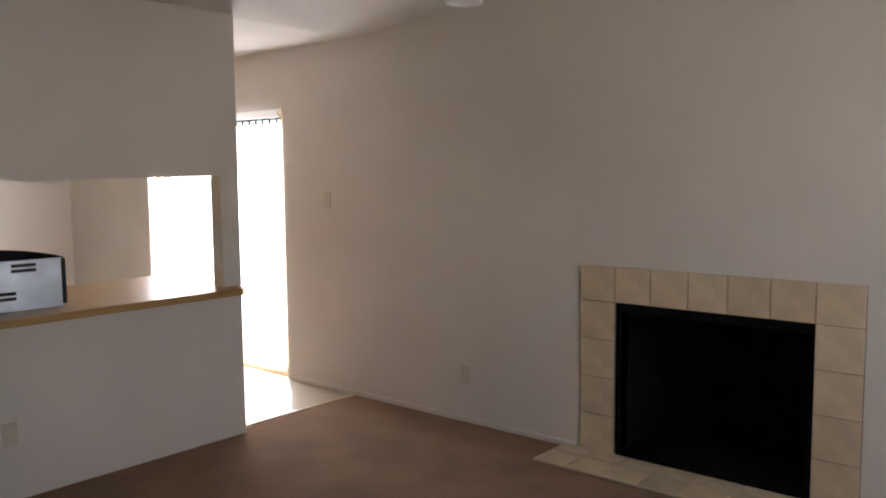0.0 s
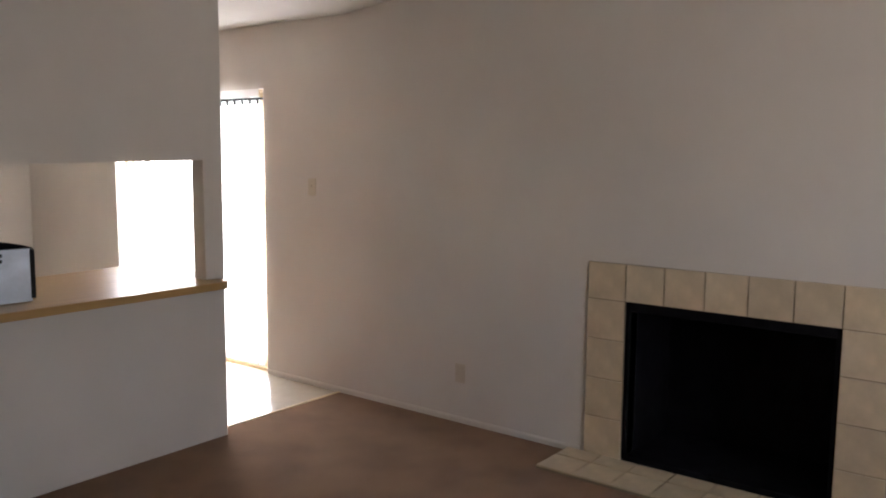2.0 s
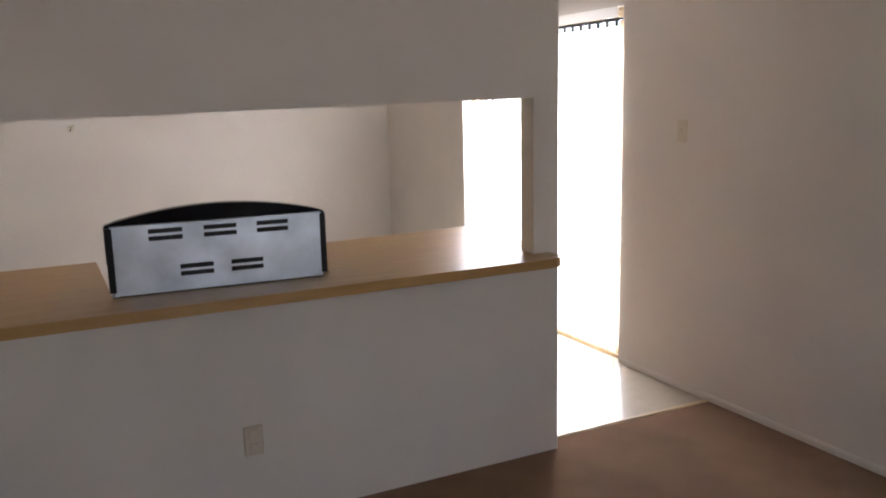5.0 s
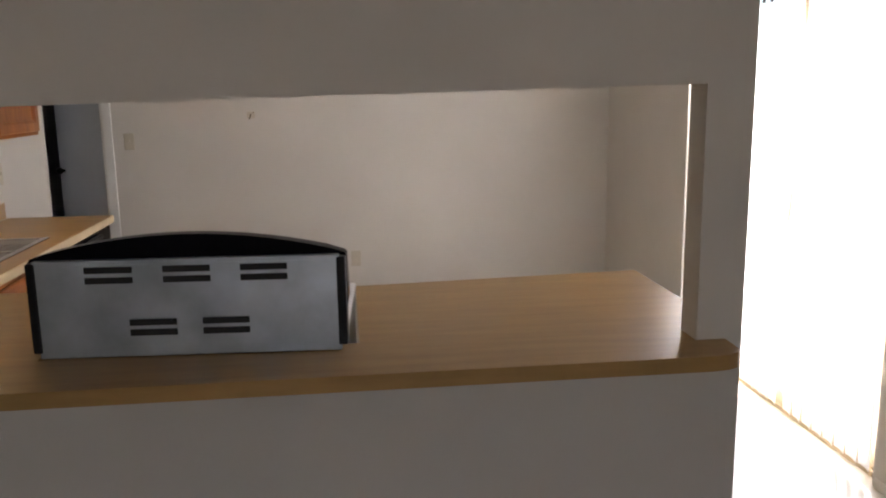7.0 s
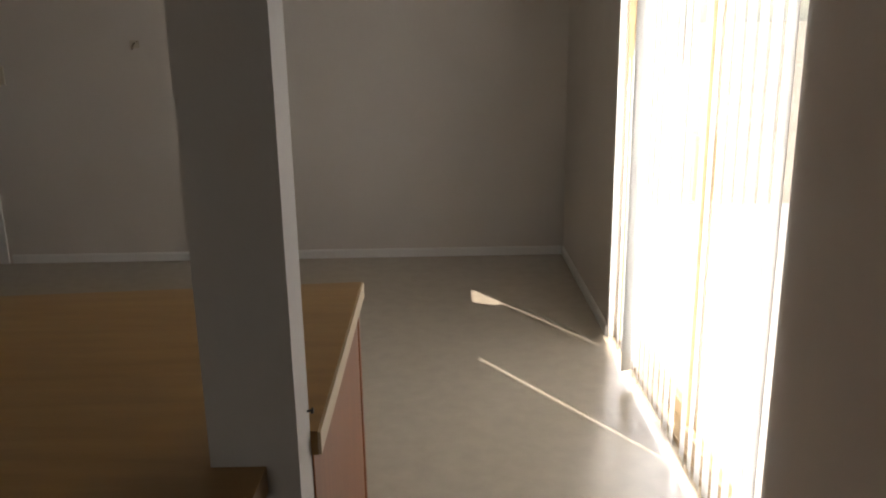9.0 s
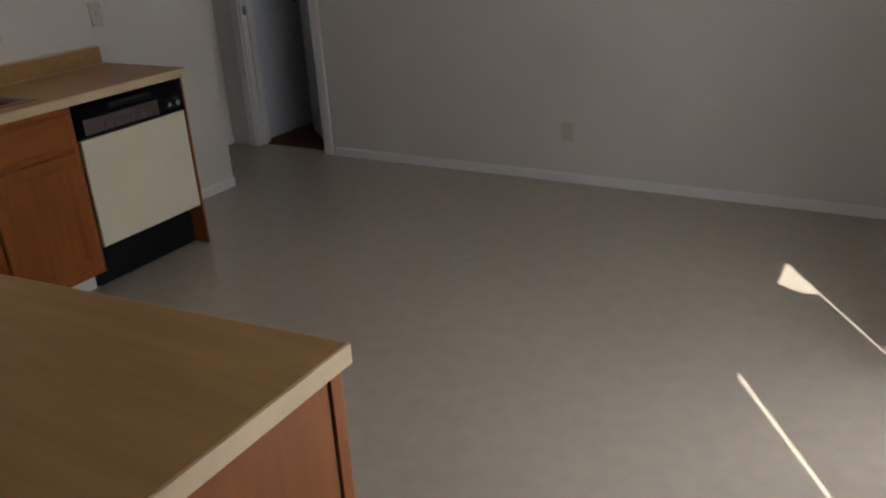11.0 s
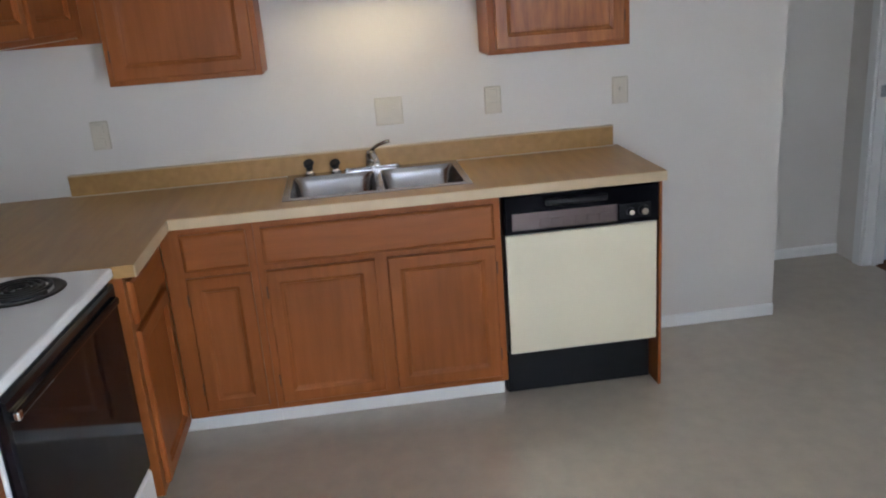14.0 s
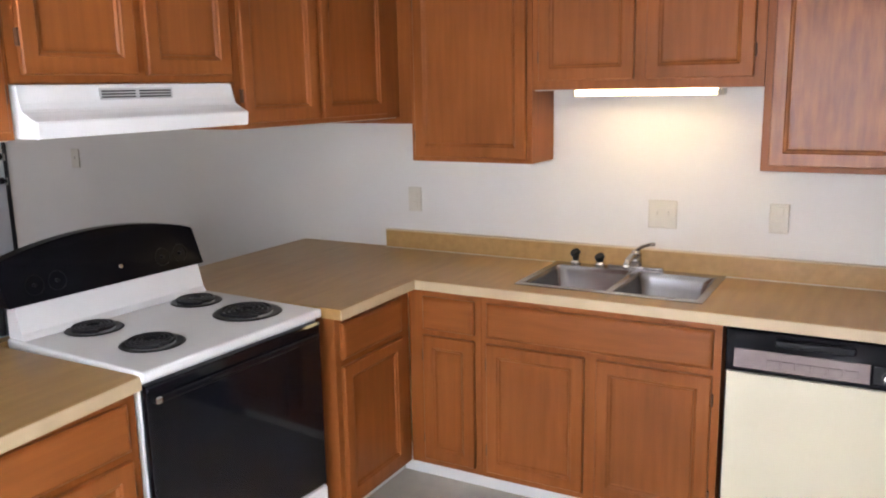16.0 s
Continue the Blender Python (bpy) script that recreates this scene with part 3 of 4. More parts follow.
for y, rad in ((DY1 - 0.118, 0.017), (DY1 - 0.066, 0.022)):
    d = part("dial", cyl(bmesh.new(), (-3.3435, y, 0.764), (-3.324, y, 0.764), rad, rad * 0.85), BLACK_MATT, cp)
    part("dial_cap", cyl(bmesh.new(), (-3.324, y, 0.764), (-3.321, y, 0.764), rad * 0.6), CHROME, cp)
part("latch_handle", boxed(-3.35, -3.325, DY0 + 0.16, DY0 + 0.40, 0.822, 0.846, 0.006), BLACK_MATT, cp, "black latch handle")
part("door_panel", rings_panel(bmesh.new(), (-3.39, DY0 + 0.006, 0.215), (0, 1, 0), (0, 0, 1), DY1 - DY0 - 0.012, 0.494, [(0, 0), (0, 0.03), (0.002, 0.032)]), CREAM, dw, "cream enamelled door panel")
part("door_frame", boxed(-3.39, -3.372, DY0, DY1, 0.212, 0.712), BLACK_MATT, dw)
part("base", boxed(-3.88, -3.466, DY0, DY1, 0.0, 0.2), BLACK_MATT, dw)
part("access_panel", rings_panel(bmesh.new(), (-3.465, DY0 + 0.004, 0.004), (0, 1, 0), (0, 0, 1), DY1 - DY0 - 0.008, 0.195, [(0, 0), (0, 0.02), (0.004, 0.024)]), BLACK_MATT, dw, "black access panel")

# ---- electric range ----
RX0, RX1 = -2.765, -2.002
rg = thing("electric_range", ((RX0 + RX1) / 2, 0.5, 0), "freestanding white range with black oven door and coils", "range")
part("body", boxed(RX0 + 0.004, RX1 - 0.004, 0.215, 0.842, 0.02, 0.895, 0.002), ENAMEL, rg)
for x in (RX0 + 0.05, RX1 - 0.05):
    for y in (0.26, 0.77):
        part("foot", cyl(bmesh.new(), (x, y, 0), (x, y, 0.02), 0.016), BLACK_MATT, rg)
bm = boxed(RX0, RX1, 0.215, 0.872, 0.893, 0.925, 0.008)
part("cooktop", bm, ENAMEL, rg, "white enamelled cooktop")
cook = rg.children[-1]
part("oven_door", rings_panel(bmesh.new(), (RX1 - 0.012, 0.842, 0.265), (-1, 0, 0), (0, 0, 1), RX1 - RX0 - 0.024, 0.615, [(0, 0), (0, 0.024), (0.008, 0.03)]), BLACK, rg, "glossy black oven door")
od = rg.children[-1]
part("handle", boxed(RX0 + 0.03, RX1 - 0.03, 0.868, 0.886, 0.822, 0.846, 0.007), BLACK, od, "black moulded handle rail")
part("handle_cap", boxed(RX1 - 0.052, RX1 - 0.03, 0.871, 0.888, 0.824, 0.844, 0.004), CHROME, od)
part("drawer", rings_panel(bmesh.new(), (RX1 - 0.012, 0.842, 0.03), (-1, 0, 0), (0, 0, 1), RX1 - RX0 - 0.024, 0.225, [(0, 0), (0, 0.022), (0.006, 0.03)]), ENAMEL, rg, "white storage drawer")
# back guard: white sloping riser, black curved console, metal back with slots
bm = bmesh.new()
extruded(bm, [(0.215, 0.925), (0.30, 0.925), (0.285, 0.945), (0.262, 1.03), (0.215, 1.03)], "x", RX0 + 0.012, RX1 - 0.012)
part("riser", bm, ENAMEL, rg, "white sloping riser")
bg = []
N = 16
for k in range(N + 1):
    f = k / N
    bg.append((RX0 - 0.012 + f * (RX1 - RX0 + 0.024), 1.165 + 0.058 * math.sin(math.pi * min(1, max(0, f))) ** 0.8))
outline = [(RX1 + 0.012, 1.03)] + [(RX0 - 0.012, 1.03)] + bg
bm = bmesh.new()
lo = [bm.verts.new((x, 0.165 if z > 1.03 else 0.17, z)) for x, z in outline]
hi = [bm.verts.new((x, 0.243 - 0.03 * (z - 1.03) / 0.16 if z > 1.03 else 0.272, z)) for x, z in outline]
for i in range(len(outline)):
    j = (i + 1) % len(outline)
    bm.faces.new((lo[i], lo[j], hi[j], hi[i]))
bm.faces.new(lo[::-1])
bm.faces.new(hi)
bmesh.ops.bevel(bm, geom=bm.edges[:], offset=0.004, segments=2, affect="EDGES")
part("console", bm, BLACK_SATIN, rg, "black curved control console")
con = rg.children[-1]
for x in (RX0 + 0.09, RX0 + 0.17, RX1 - 0.17, RX1 - 0.09):
    part("ring_mark", tube(bmesh.new(), [(x + 0.032 * math.cos(t), 0.2555 - 0.006 * math.sin(t), 1.085 + 0.032 * math.sin(t)) for t in [radians(a) for a in range(0, 360, 20)]], 0.0015, 6, True), BLACK_MATT, con, "faint ring print")
    part("knob_stub", cyl(bmesh.new(), (x, 0.25, 1.085), (x, 0.264, 1.086), 0.006, n=10), BLACK_MATT, con)
part("knob_stub", cyl(bmesh.new(), (-2.41, 0.25, 1.085), (-2.41, 0.266, 1.086), 0.007, n=10), CHROME, con, "bare chrome knob shaft")
part("back_panel", boxed(RX0 + 0.006, RX1 - 0.006, 0.145, 0.164, CT + 0.002, 1.165, 0.003), GALV, rg, "bare grey metal back with vent slots")
bp = rg.children[-1]
for x, z in ((-2.575, 1.125), (-2.385, 1.125), (-2.195, 1.125), (-2.475, 0.99), (-2.295, 0.99)):
    for dz in (0.0, 0.026):
        part("vent_slot", boxed(x - 0.058, x + 0.058, 0.141, 0.1455, z - 0.019 + dz, z - 0.003 + dz, 0.001), DARK_SLOT, bp)
part("seam", boxed(RX0 + 0.07, RX1 - 0.07, 0.142, 0.1455, 1.1495, 1.1535), GALV, bp)
for x in (RX0 + 0.002, RX1 - 0.002):
    part("side_trim", boxed(x - 0.012, x + 0.012, 0.142, 0.20, 0.93, 1.16, 0.005), BLACK_MATT, rg)


def burner(x, y, r):
    pan = part("drip_pan", bmesh.new(), PAN, cook)
    bm = bmesh.new()
    prev = None
    base = base_of(pan)
    for rr, z in ((r + 0.018, 0.9265), (r + 0.014, 0.930), (r + 0.004, 0.928), (r * 0.6, 0.921), (0.01, 0.920)):
        ring = [bm.verts.new(Vector((x + rr * math.cos(2 * math.pi * i / 28), y + rr * math.sin(2 * math.pi * i / 28), z)) - base) for i in range(28)]
        if prev:
            for i in range(28):
                bm.faces.new((prev[i], prev[(i + 1) % 28], ring[(i + 1) % 28], ring[i])).smooth = True
        prev = ring
    bm.faces.new(prev)
    bm.to_mesh(pan.data)
    bm.free()
    turns, pts = 4.2, []
    for k in range(int(turns * 22) + 1):
        t = 2 * math.pi * k / 22
        rr = 0.018 + (r - 0.022) * k / (turns * 22)
        pts.append((x + rr * math.cos(t), y + rr * math.sin(t), 0.936))
    part("coil", tube(bmesh.new(), pts, 0.0062, 6), COIL, pan, "dark coil element")


burner(-2.21, 0.372, 0.075)
burner(-2.20, 0.672, 0.082)
burner(-2.62, 0.395, 0.075)
burner(-2.60, 0.675, 0.102)

rg.location.y -= 0.065
rg.location.x -= 0.036
rg.rotation_euler = (0, 0, radians(-3.3))             # it stands a little askew

# ---- range hood ----
hd = thing("range_hood", (-2.30, 0.45, 1.55), "white range hood under the short wall cabinet", "hood")
HX0, HX1 = -2.606, -1.842
bm = bmesh.new()
extruded(bm, [(0.24, 1.580), (0.700, 1.576), (0.705, 1.618), (0.668, 1.632), (0.648, 1.644), (0.640, 1.668), (0.636, 1.709), (0.24, 1.709)], "x", HX0, HX1)
bmesh.ops.bevel(bm, geom=bm.edges[:], offset=0.003, segments=2, affect="EDGES")
part("shell", bm, ENAMEL, hd)
part("vent_panel", boxed(HX0 + 0.26, HX0 + 0.52, 0.636, 0.6425, 1.668, 1.700, 0.001), mat("grey_vent", (0.55, 0.55, 0.54), 0.4), hd, "grey slotted vent panel")
vp = hd.children[-1]
for k in range(2):
    for dz in range(3):
        part("slot", boxed(HX0 + 0.27 + 0.13 * k, HX0 + 0.385 + 0.13 * k, 0.6415, 0.6445, 1.673 + 0.008 * dz, 1.677 + 0.008 * dz), DARK_SLOT, vp)

# ---- light under the short cabinet ----
ul = thing("under_cabinet_light", (-3.72, 1.705, 1.6), "glowing fluorescent strip light under the cabinet", "light")
bm = bmesh.new()
extruded(bm, [(-3.681, 1.6595), (-3.675, 1.657), (-3.672, 1.651), (-3.678, 1.643), (-3.72, 1.638), (-3.75, 1.642), (-3.755, 1.6595)], "y", 1.435, 1.975)
part("diffuser", bm, TUBE, ul, "glowing warm white diffuser")
part("housing", boxed(-3.82, -3.756, 1.425, 1.985, 1.636, 1.6595, 0.003), ENAMEL, ul)
for y in (1.425, 1.976):
    part("end_cap", boxed(-3.756, -3.671, y, y + 0.009, 1.636, 1.6595, 0.002), IVORY, ul)


# ---- wall plates ----
def plate(name, face, s, z, kind, label, w=0.072, h=0.117):
    root = thing(name, face.at(s, z, 0), label, "outlet" if kind == "outlet" else "switch")
    part("cover_plate", face.panel(s - w / 2, z - h / 2, w, h, [(0, 0), (0, 0.003), (0.004, 0.0065)]), IVORY, root)
    cv = root.children[-1]
    if kind == "outlet":
        for dz in (-0.028, 0.028):
            part("socket", face.panel(s - 0.017, z + dz - 0.018, 0.034, 0.036, [(0, 0.005), (0.002, 0.009)]), IVORY, cv)
            for ds in (-0.007, 0.007):
                part("slot", face.block(bmesh.new(), s + ds - 0.0015, s + ds + 0.0015, z + dz - 0.003, z + dz + 0.009, 0.0085, 0.0096), DARK_SLOT, cv)
    else:
        k = max(1, round(w / 0.072))
        for i in range(k):
            c = s + (i - (k - 1) / 2) * 0.046
            part("toggle", face.block(bmesh.new(), c - 0.005, c + 0.005, z - 0.004, z + 0.014, 0.005, 0.017, 0.002), IVORY, cv)
    for dz in (-h / 2 + 0.012, h / 2 - 0.012):
        bm = cyl(bmesh.new(), face.at(s, z + dz, 0.006), face.at(s, z + dz, 0.0078), 0.0035, n=8)
        part("screw", bm, IVORY, cv)
    return root


EAST = Face((0, 0, 0), (0, -1, 0))                   # s is -y
NORTH = Face((0, YN, 0), (1, 0, 0))                  # s is x
WEST = Face((XW, 0, 0), (0, 1, 0))                   # s is y
PART = Face((0, 0, 0), (1, 0, 0))                    # s is x
plate("wall_outlet", PART, -2.39, 0.333, "outlet", "ivory power outlet low on the partition")
plate("wall_outlet", EAST, 0.905, 0.303, "outlet", "ivory power outlet beside the fireplace")
plate("wall_outlet", NORTH, -1.985, 0.305, "outlet", "ivory power outlet low on the dining wall")
plate("wall_outlet", WEST, 0.545, 1.155, "outlet", "ivory power outlet above the corner worktop")
plate("wall_outlet", WEST, 2.185, 1.158, "outlet", "ivory power outlet between sink and dishwasher")
plate("light_switch", WEST, 2.751, 1.152, "switch", "ivory light switch above the dishwasher")
plate("light_switch", WEST, 1.735, 1.150, "switch", "double ivory switch plate behind the tap", 0.118)
plate("light_switch", EAST, -0.36, 1.383, "switch", "ivory light switch near the sliding door")
plate("light_switch", NORTH, -3.60, 1.235, "switch", "ivory light switch beside the inner doorway")
plate("light_switch", WEST, -1.90, 1.29, "switch", "ivory light switch near the front door")

th = thing("wall_hook", (-2.72, YN, 1.412), "small brass hook screwed to the dining wall", "hook")
part("back_plate", boxed(-2.748, -2.692, YN - 0.006, YN - 0.0005, 1.388, 1.436, 0.003), IVORY, th)
HOOK = mat("dull_brass", (0.20, 0.16, 0.11), 0.5, metal=0.4)
part("peg", tube(bmesh.new(), [(-2.72, YN - 0.006, 1.418), (-2.72, YN - 0.028, 1.412), (-2.724, YN - 0.036, 1.396), (-2.730, YN - 0.030, 1.384)], 0.006, 8), HOOK, th)
part("screw", cyl(bmesh.new(), (-2.702, YN - 0.006, 1.428), (-2.702, YN - 0.009, 1.428), 0.004, n=8), HOOK, th)

sw = thing("wall_screw", (PX, 0.085, 0.955), "small dark screw standing proud of the partition end", "screw")
part("shank", cyl(bmesh.new(), (PX - 0.002, 0.085, 0.955), (PX + 0.007, 0.085, 0.956), 0.002, n=8), PAN, sw)
part("screw_head", cyl(bmesh.new(), (PX + 0.007, 0.085, 0.956), (PX + 0.010, 0.085, 0.956), 0.005, 0.004, n=10), PAN, sw)

# ---- sliding glass door ----
sd = thing("door_1", (0.07, 1.81, 0), "tan aluminium sliding glass door to the patio", "door", kind="structure")
bm = bmesh.new()
box(bm, 0.035, 0.13, PD0, PD0 + 0.035, 0.0, PDH, 0.002)
box(bm, 0.035, 0.13, PD1 - 0.035, PD1, 0.0, PDH, 0.002)
box(bm, 0.035, 0.13, PD0 + 0.035, PD1 - 0.035, PDH - 0.018, PDH, 0.002)
box(bm, 0.035, 0.13, PD0 + 0.035, PD1 - 0.035, -0.002, 0.022, 0.002)
part("door_frame", bm, ALU, sd)


def sash(x, y0, y1):
    bm = bmesh.new()
    w, z0, z1 = 0.055, 0.024, PDH - 0.019
    box(bm, x, x + 0.03, y0, y0 + w, z0, z1, 0.002)
    box(bm, x, x + 0.03, y1 - w, y1, z0, z1, 0.002)
    box(bm, x, x + 0.03, y0 + w, y1 - w, z0, z0 + 0.07, 0.002)
    box(bm, x, x + 0.03, y0 + w, y1 - w, z1 - 0.03, z1, 0.002)
    s = part("sash", bm, ALU, sd)
    g = part("pane", boxed(x + 0.012, x + 0.018, y0 + w, y1 - w, z0 + 0.07, z1 - 0.03), GLASS, s)
    g.visible_shadow = False
    return s


sash(0.045, PD0 + 0.037, 1.705)
sash(0.088, 1.650, PD1 - 0.037)
part("handle", boxed(0.018, 0.044, 1.665, 1.69, 0.92, 1.14, 0.005), ALU, sd)

# ---- vertical blind ----
vb = thing("vertical_blind", (-0.07, 1.8, PDH), "white vinyl vertical blind hanging half turned in the doorway", "blind")
bm = bmesh.new()
extruded(bm, [(-0.032, 1.999), (0.014, 1.999), (0.014, 1.984), (0.006, 1.984), (0.006, 1.988), (-0.024, 1.988), (-0.024, 1.984), (-0.032, 1.984)], "y", PD0 + 0.003, PD1 - 0.003)
# black here stands in for the band of shadow above the slats
part("headrail", bm, BLACK_MATT, vb, "thin headrail with shade in its dark colour")
# added translucent strip, stands in for the bright daylight under the lintel
bm = boxed(-0.040, -0.0375, PD0 + 0.003, PD1 - 0.003, 2.001, PDH - 0.004)
part("valance", bm, SLAT, vb, "added white vinyl strip for the daylight above the headrail")
for y in (1.0, 1.8, 2.6):
    part("bracket", boxed(-0.0370, 0.034, y - 0.012, y + 0.012, 1.9995, 2.012, 0.002), TRIM, vb)


def slat_mesh(top, cut=0.0):
    bm = bmesh.new()
    n, w, z0 = 6, 0.089, 0.048
    cols = []
    for i in range(n + 1):
        f = i / n - 0.5
        bow = 0.006 * (1 - 4 * f * f)
        cols.append([bm.verts.new((bow + d, f * w, z)) for d in (0.0, 0.0008) for z in (z0, top - cut * (f + 0.5))])
    for a, b in zip(cols, cols[1:]):
        for q in ((a[0], b[0], b[1], a[1]), (a[3], b[3], b[2], a[2]), (a[1], b[1], b[3], a[3]), (a[2], b[2], b[0], a[0])):
            bm.faces.new(q).smooth = True
    bm.faces.new((cols[0][0], cols[0][1], cols[0][3], cols[0][2]))
    bm.faces.new((cols[-1][2], cols[-1][3], cols[-1][1], cols[-1][0]))
    return mesh_of("slat", bm, SLAT)


SM = slat_mesh(1.955)
# shortened slats whose slanting tops shape the sun patch on the floor
CUT_SLATS = [slat_mesh(1.84, 0.26), slat_mesh(1.58, 0.22), slat_mesh(1.36, 0.12)]
# carriers are black to continue that shadow band
clip_m = mesh_of("carrier", boxed(-0.004, 0.004, -0.012, 0.012, 1.955, 1.987), BLACK_MATT)
rnd = random.Random(4)


def hang(y, turn, lean=0.0, x=-0.012, mesh=SM):
    s = new("slat", mesh)
    s.parent = vb
    s.location = Vector((x, y, 0)) - base_of(vb)
    s.rotation_euler = (radians(lean), 0, -radians(turn))
    if mesh == SM:
        c = new("carrier", clip_m)
        c.parent = s


TURN = 9
for k in range(8):
    hang(0.898 + 0.0843 * k, TURN + rnd.uniform(-3, 3) * (k < 7))
for k in range(9):                                   # the blind parts a little in the middle
    hang(1.624 + 0.0745 * k, TURN + rnd.uniform(-3, 3) * (k > 0))
hang(2.270, 64)                                      # one slat has swung almost edge-on
for k, mesh in enumerate(CUT_SLATS):                      # three slats are cut along a slanting line to shape the sun patch
    hang(2.344 + 0.091 * k, TURN, mesh=mesh)
hang(2.651, TURN)
hang(2.736, TURN)

# ---- inner door, casing and the dim room beyond ----
d2 = thing("door_2", (DX1, YN + 0.06, 0), "grey-white flush door standing ajar into the dim room", "door", kind="structure")
bm = bmesh.new()
for x0, x1, z0, z1 in ((DX0 - 0.068, DX0 - 0.004, 0, DH + 0.064), (DX1 + 0.004, DX1 + 0.068, 0, DH + 0.064), (DX0 - 0.004, DX1 + 0.004, DH + 0.004, DH + 0.064)):
    box(bm, x0, x1, YN - 0.016, YN - 0.0005, z0, z1, 0.003)
part("casing", bm, TRIM, d2, "white painted door casing")
bm = bmesh.new()
for x0, x1, z0, z1 in ((DX0 - 0.004, DX0 + 0.012, 0, DH), (DX1 - 0.012, DX1 + 0.004, 0, DH), (DX0 + 0.012, DX1 - 0.012, DH - 0.014, DH + 0.002)):
    box(bm, x0, x1, YN - 0.004, YN + 0.121, z0, z1)
box(bm, DX0 + 0.012, DX0 + 0.024, YN + 0.05, YN + 0.085, 0, DH - 0.014)
box(bm, DX1 - 0.024, DX1 - 0.012, YN + 0.05, YN + 0.085, 0, DH - 0.014)
part("jamb", bm, TRIM, d2)
part("strike_plate", boxed(DX0 + 0.011, DX0 + 0.0145, YN + 0.015, YN + 0.045, 0.93, 0.99), CHROME, d2)
LEAF = 0.585
leaf = boxed(-LEAF, 0, -0.0175, 0.0175, 0.012, DH - 0.02, 0.002)
bmesh.ops.rotate(leaf, verts=leaf.verts, cent=(0, 0, 0), matrix=Matrix.Rotation(radians(-40), 3, "Z"))
bmesh.ops.translate(leaf, verts=leaf.verts, vec=(DX1 - 0.016, YN + 0.108, 0))
lf = part("door_leaf", leaf, DOOR_PAINT, d2)
bm = bmesh.new()
for sgn in (-1, 1):
    cyl(bm, (-LEAF + 0.06, sgn * 0.0175, 1.0), (-LEAF + 0.06, sgn * 0.05, 1.0), 0.012)
    cyl(bm, (-LEAF + 0.06, sgn * 0.05, 1.0), (-LEAF + 0.06, sgn * 0.075, 1.0), 0.027, 0.022)
bmesh.ops.rotate(bm, verts=bm.verts, cent=(0, 0, 0), matrix=Matrix.Rotation(radians(-40), 3, "Z"))
bmesh.ops.translate(bm, verts=bm.verts, vec=(DX1 - 0.016, YN + 0.108, 0))
part("door_knob", bm, BLACK_MATT, lf, "dark round door knob")

# ---- front door ----
fd = thing("door_3", (XE - 0.03, FD1, 0), "pale blue-grey front door in a black weather-stripped frame", "door", kind="structure")
part("door_leaf", boxed(XE - 0.06, XE - 0.015, FD0 + 0.03, FD1 - 0.05, 0.012, 2.02, 0.002), DOOR_PAINT, fd)
fl = fd.children[-1]
bm = boxed(XE - 0.12, XE + 0.006, FD1 - 0.05, FD1, 0, 2.04)
box(bm, XE - 0.12, XE + 0.006, FD0, FD0 + 0.03, 0, 2.04)
box(bm, XE - 0.12, XE + 0.006, FD0 + 0.03, FD1 - 0.05, 2.02, 2.04)
part("jamb", bm, BLACK_MATT, fd, "black jamb")
for z in (1.18, 0.98):
    part("strike_plate", boxed(XE - 0.01, XE + 0.0085, FD1 - 0.04, FD1 - 0.012, z - 0.03, z + 0.03), CHROME, fd)
    bm = cyl(bmesh.new(), (XE - 0.015, FD1 - 0.11, z), (XE + 0.012, FD1 - 0.11, z), 0.028)
    if z < 1.1:
        cyl(bm, (XE + 0.012, FD1 - 0.11, z), (XE + 0.05, FD1 - 0.11, z), 0.014, 0.027)
    part("door_knob" if z < 1.1 else "deadbolt", bm, BLACK_MATT, fl)

# ---- window behind the entry: unseen, added to light the living room ----
WM = (WX0 + WX1) / 2
w1 = thing("window_1", (WM, YS, WZ0), "added, unseen white framed window with sill", "window", kind="structure")
bm = bmesh.new()
for x0, x1, z0, z1 in ((WX0, WX0 + 0.04, WZ0, WZ1), (WX1 - 0.04, WX1, WZ0, WZ1), (WX0 + 0.04, WX1 - 0.04, WZ0, WZ0 + 0.04), (WX0 + 0.04, WX1 - 0.04, WZ1 - 0.04, WZ1), (WM - 0.02, WM + 0.02, WZ0 + 0.04, WZ1 - 0.04)):
    box(bm, x0, x1, YS - 0.10, YS - 0.05, z0, z1, 0.002)
part("window_frame", bm, TRIM, w1)
part("window_sill", boxed(WX0 - 0.03, WX1 + 0.03, YS, YS + 0.05, WZ0 - 0.025, WZ0, 0.004), TRIM, w1)
for x0, x1 in ((WX0 + 0.04, WM - 0.02), (WM + 0.02, WX1 - 0.04)):
    g = part("pane", boxed(x0, x1, YS - 0.078, YS - 0.072, WZ0 + 0.04, WZ1 - 0.04), GLASS, w1)
    g.visible_shadow = False

# ---- ceiling fan ----
FX, FY, FZ = -1.79, -2.41, 2.372
cf = thing("ceiling_fan", (FX, FY, FZ), "white ceiling fan hanging from the sloped ceiling", "fan")
zt = CEIL + 0.62 * (0.05 - FY) / 5.35
part("downrod", cyl(bmesh.new(), (FX, FY, FZ + 0.11), (FX, FY, zt), 0.014), ENAMEL, cf)
part("canopy", cyl(bmesh.new(), (FX, FY, zt - 0.06), (FX, FY, zt + 0.02), 0.04, 0.075), ENAMEL, cf)
bm = cyl(bmesh.new(), (FX, FY, FZ), (FX, FY, FZ + 0.07), 0.10, 0.12, 28)
cyl(bm, (FX, FY, FZ + 0.07), (FX, FY, FZ + 0.115), 0.12, 0.05, 28)
part("motor_housing", bm, ENAMEL, cf)
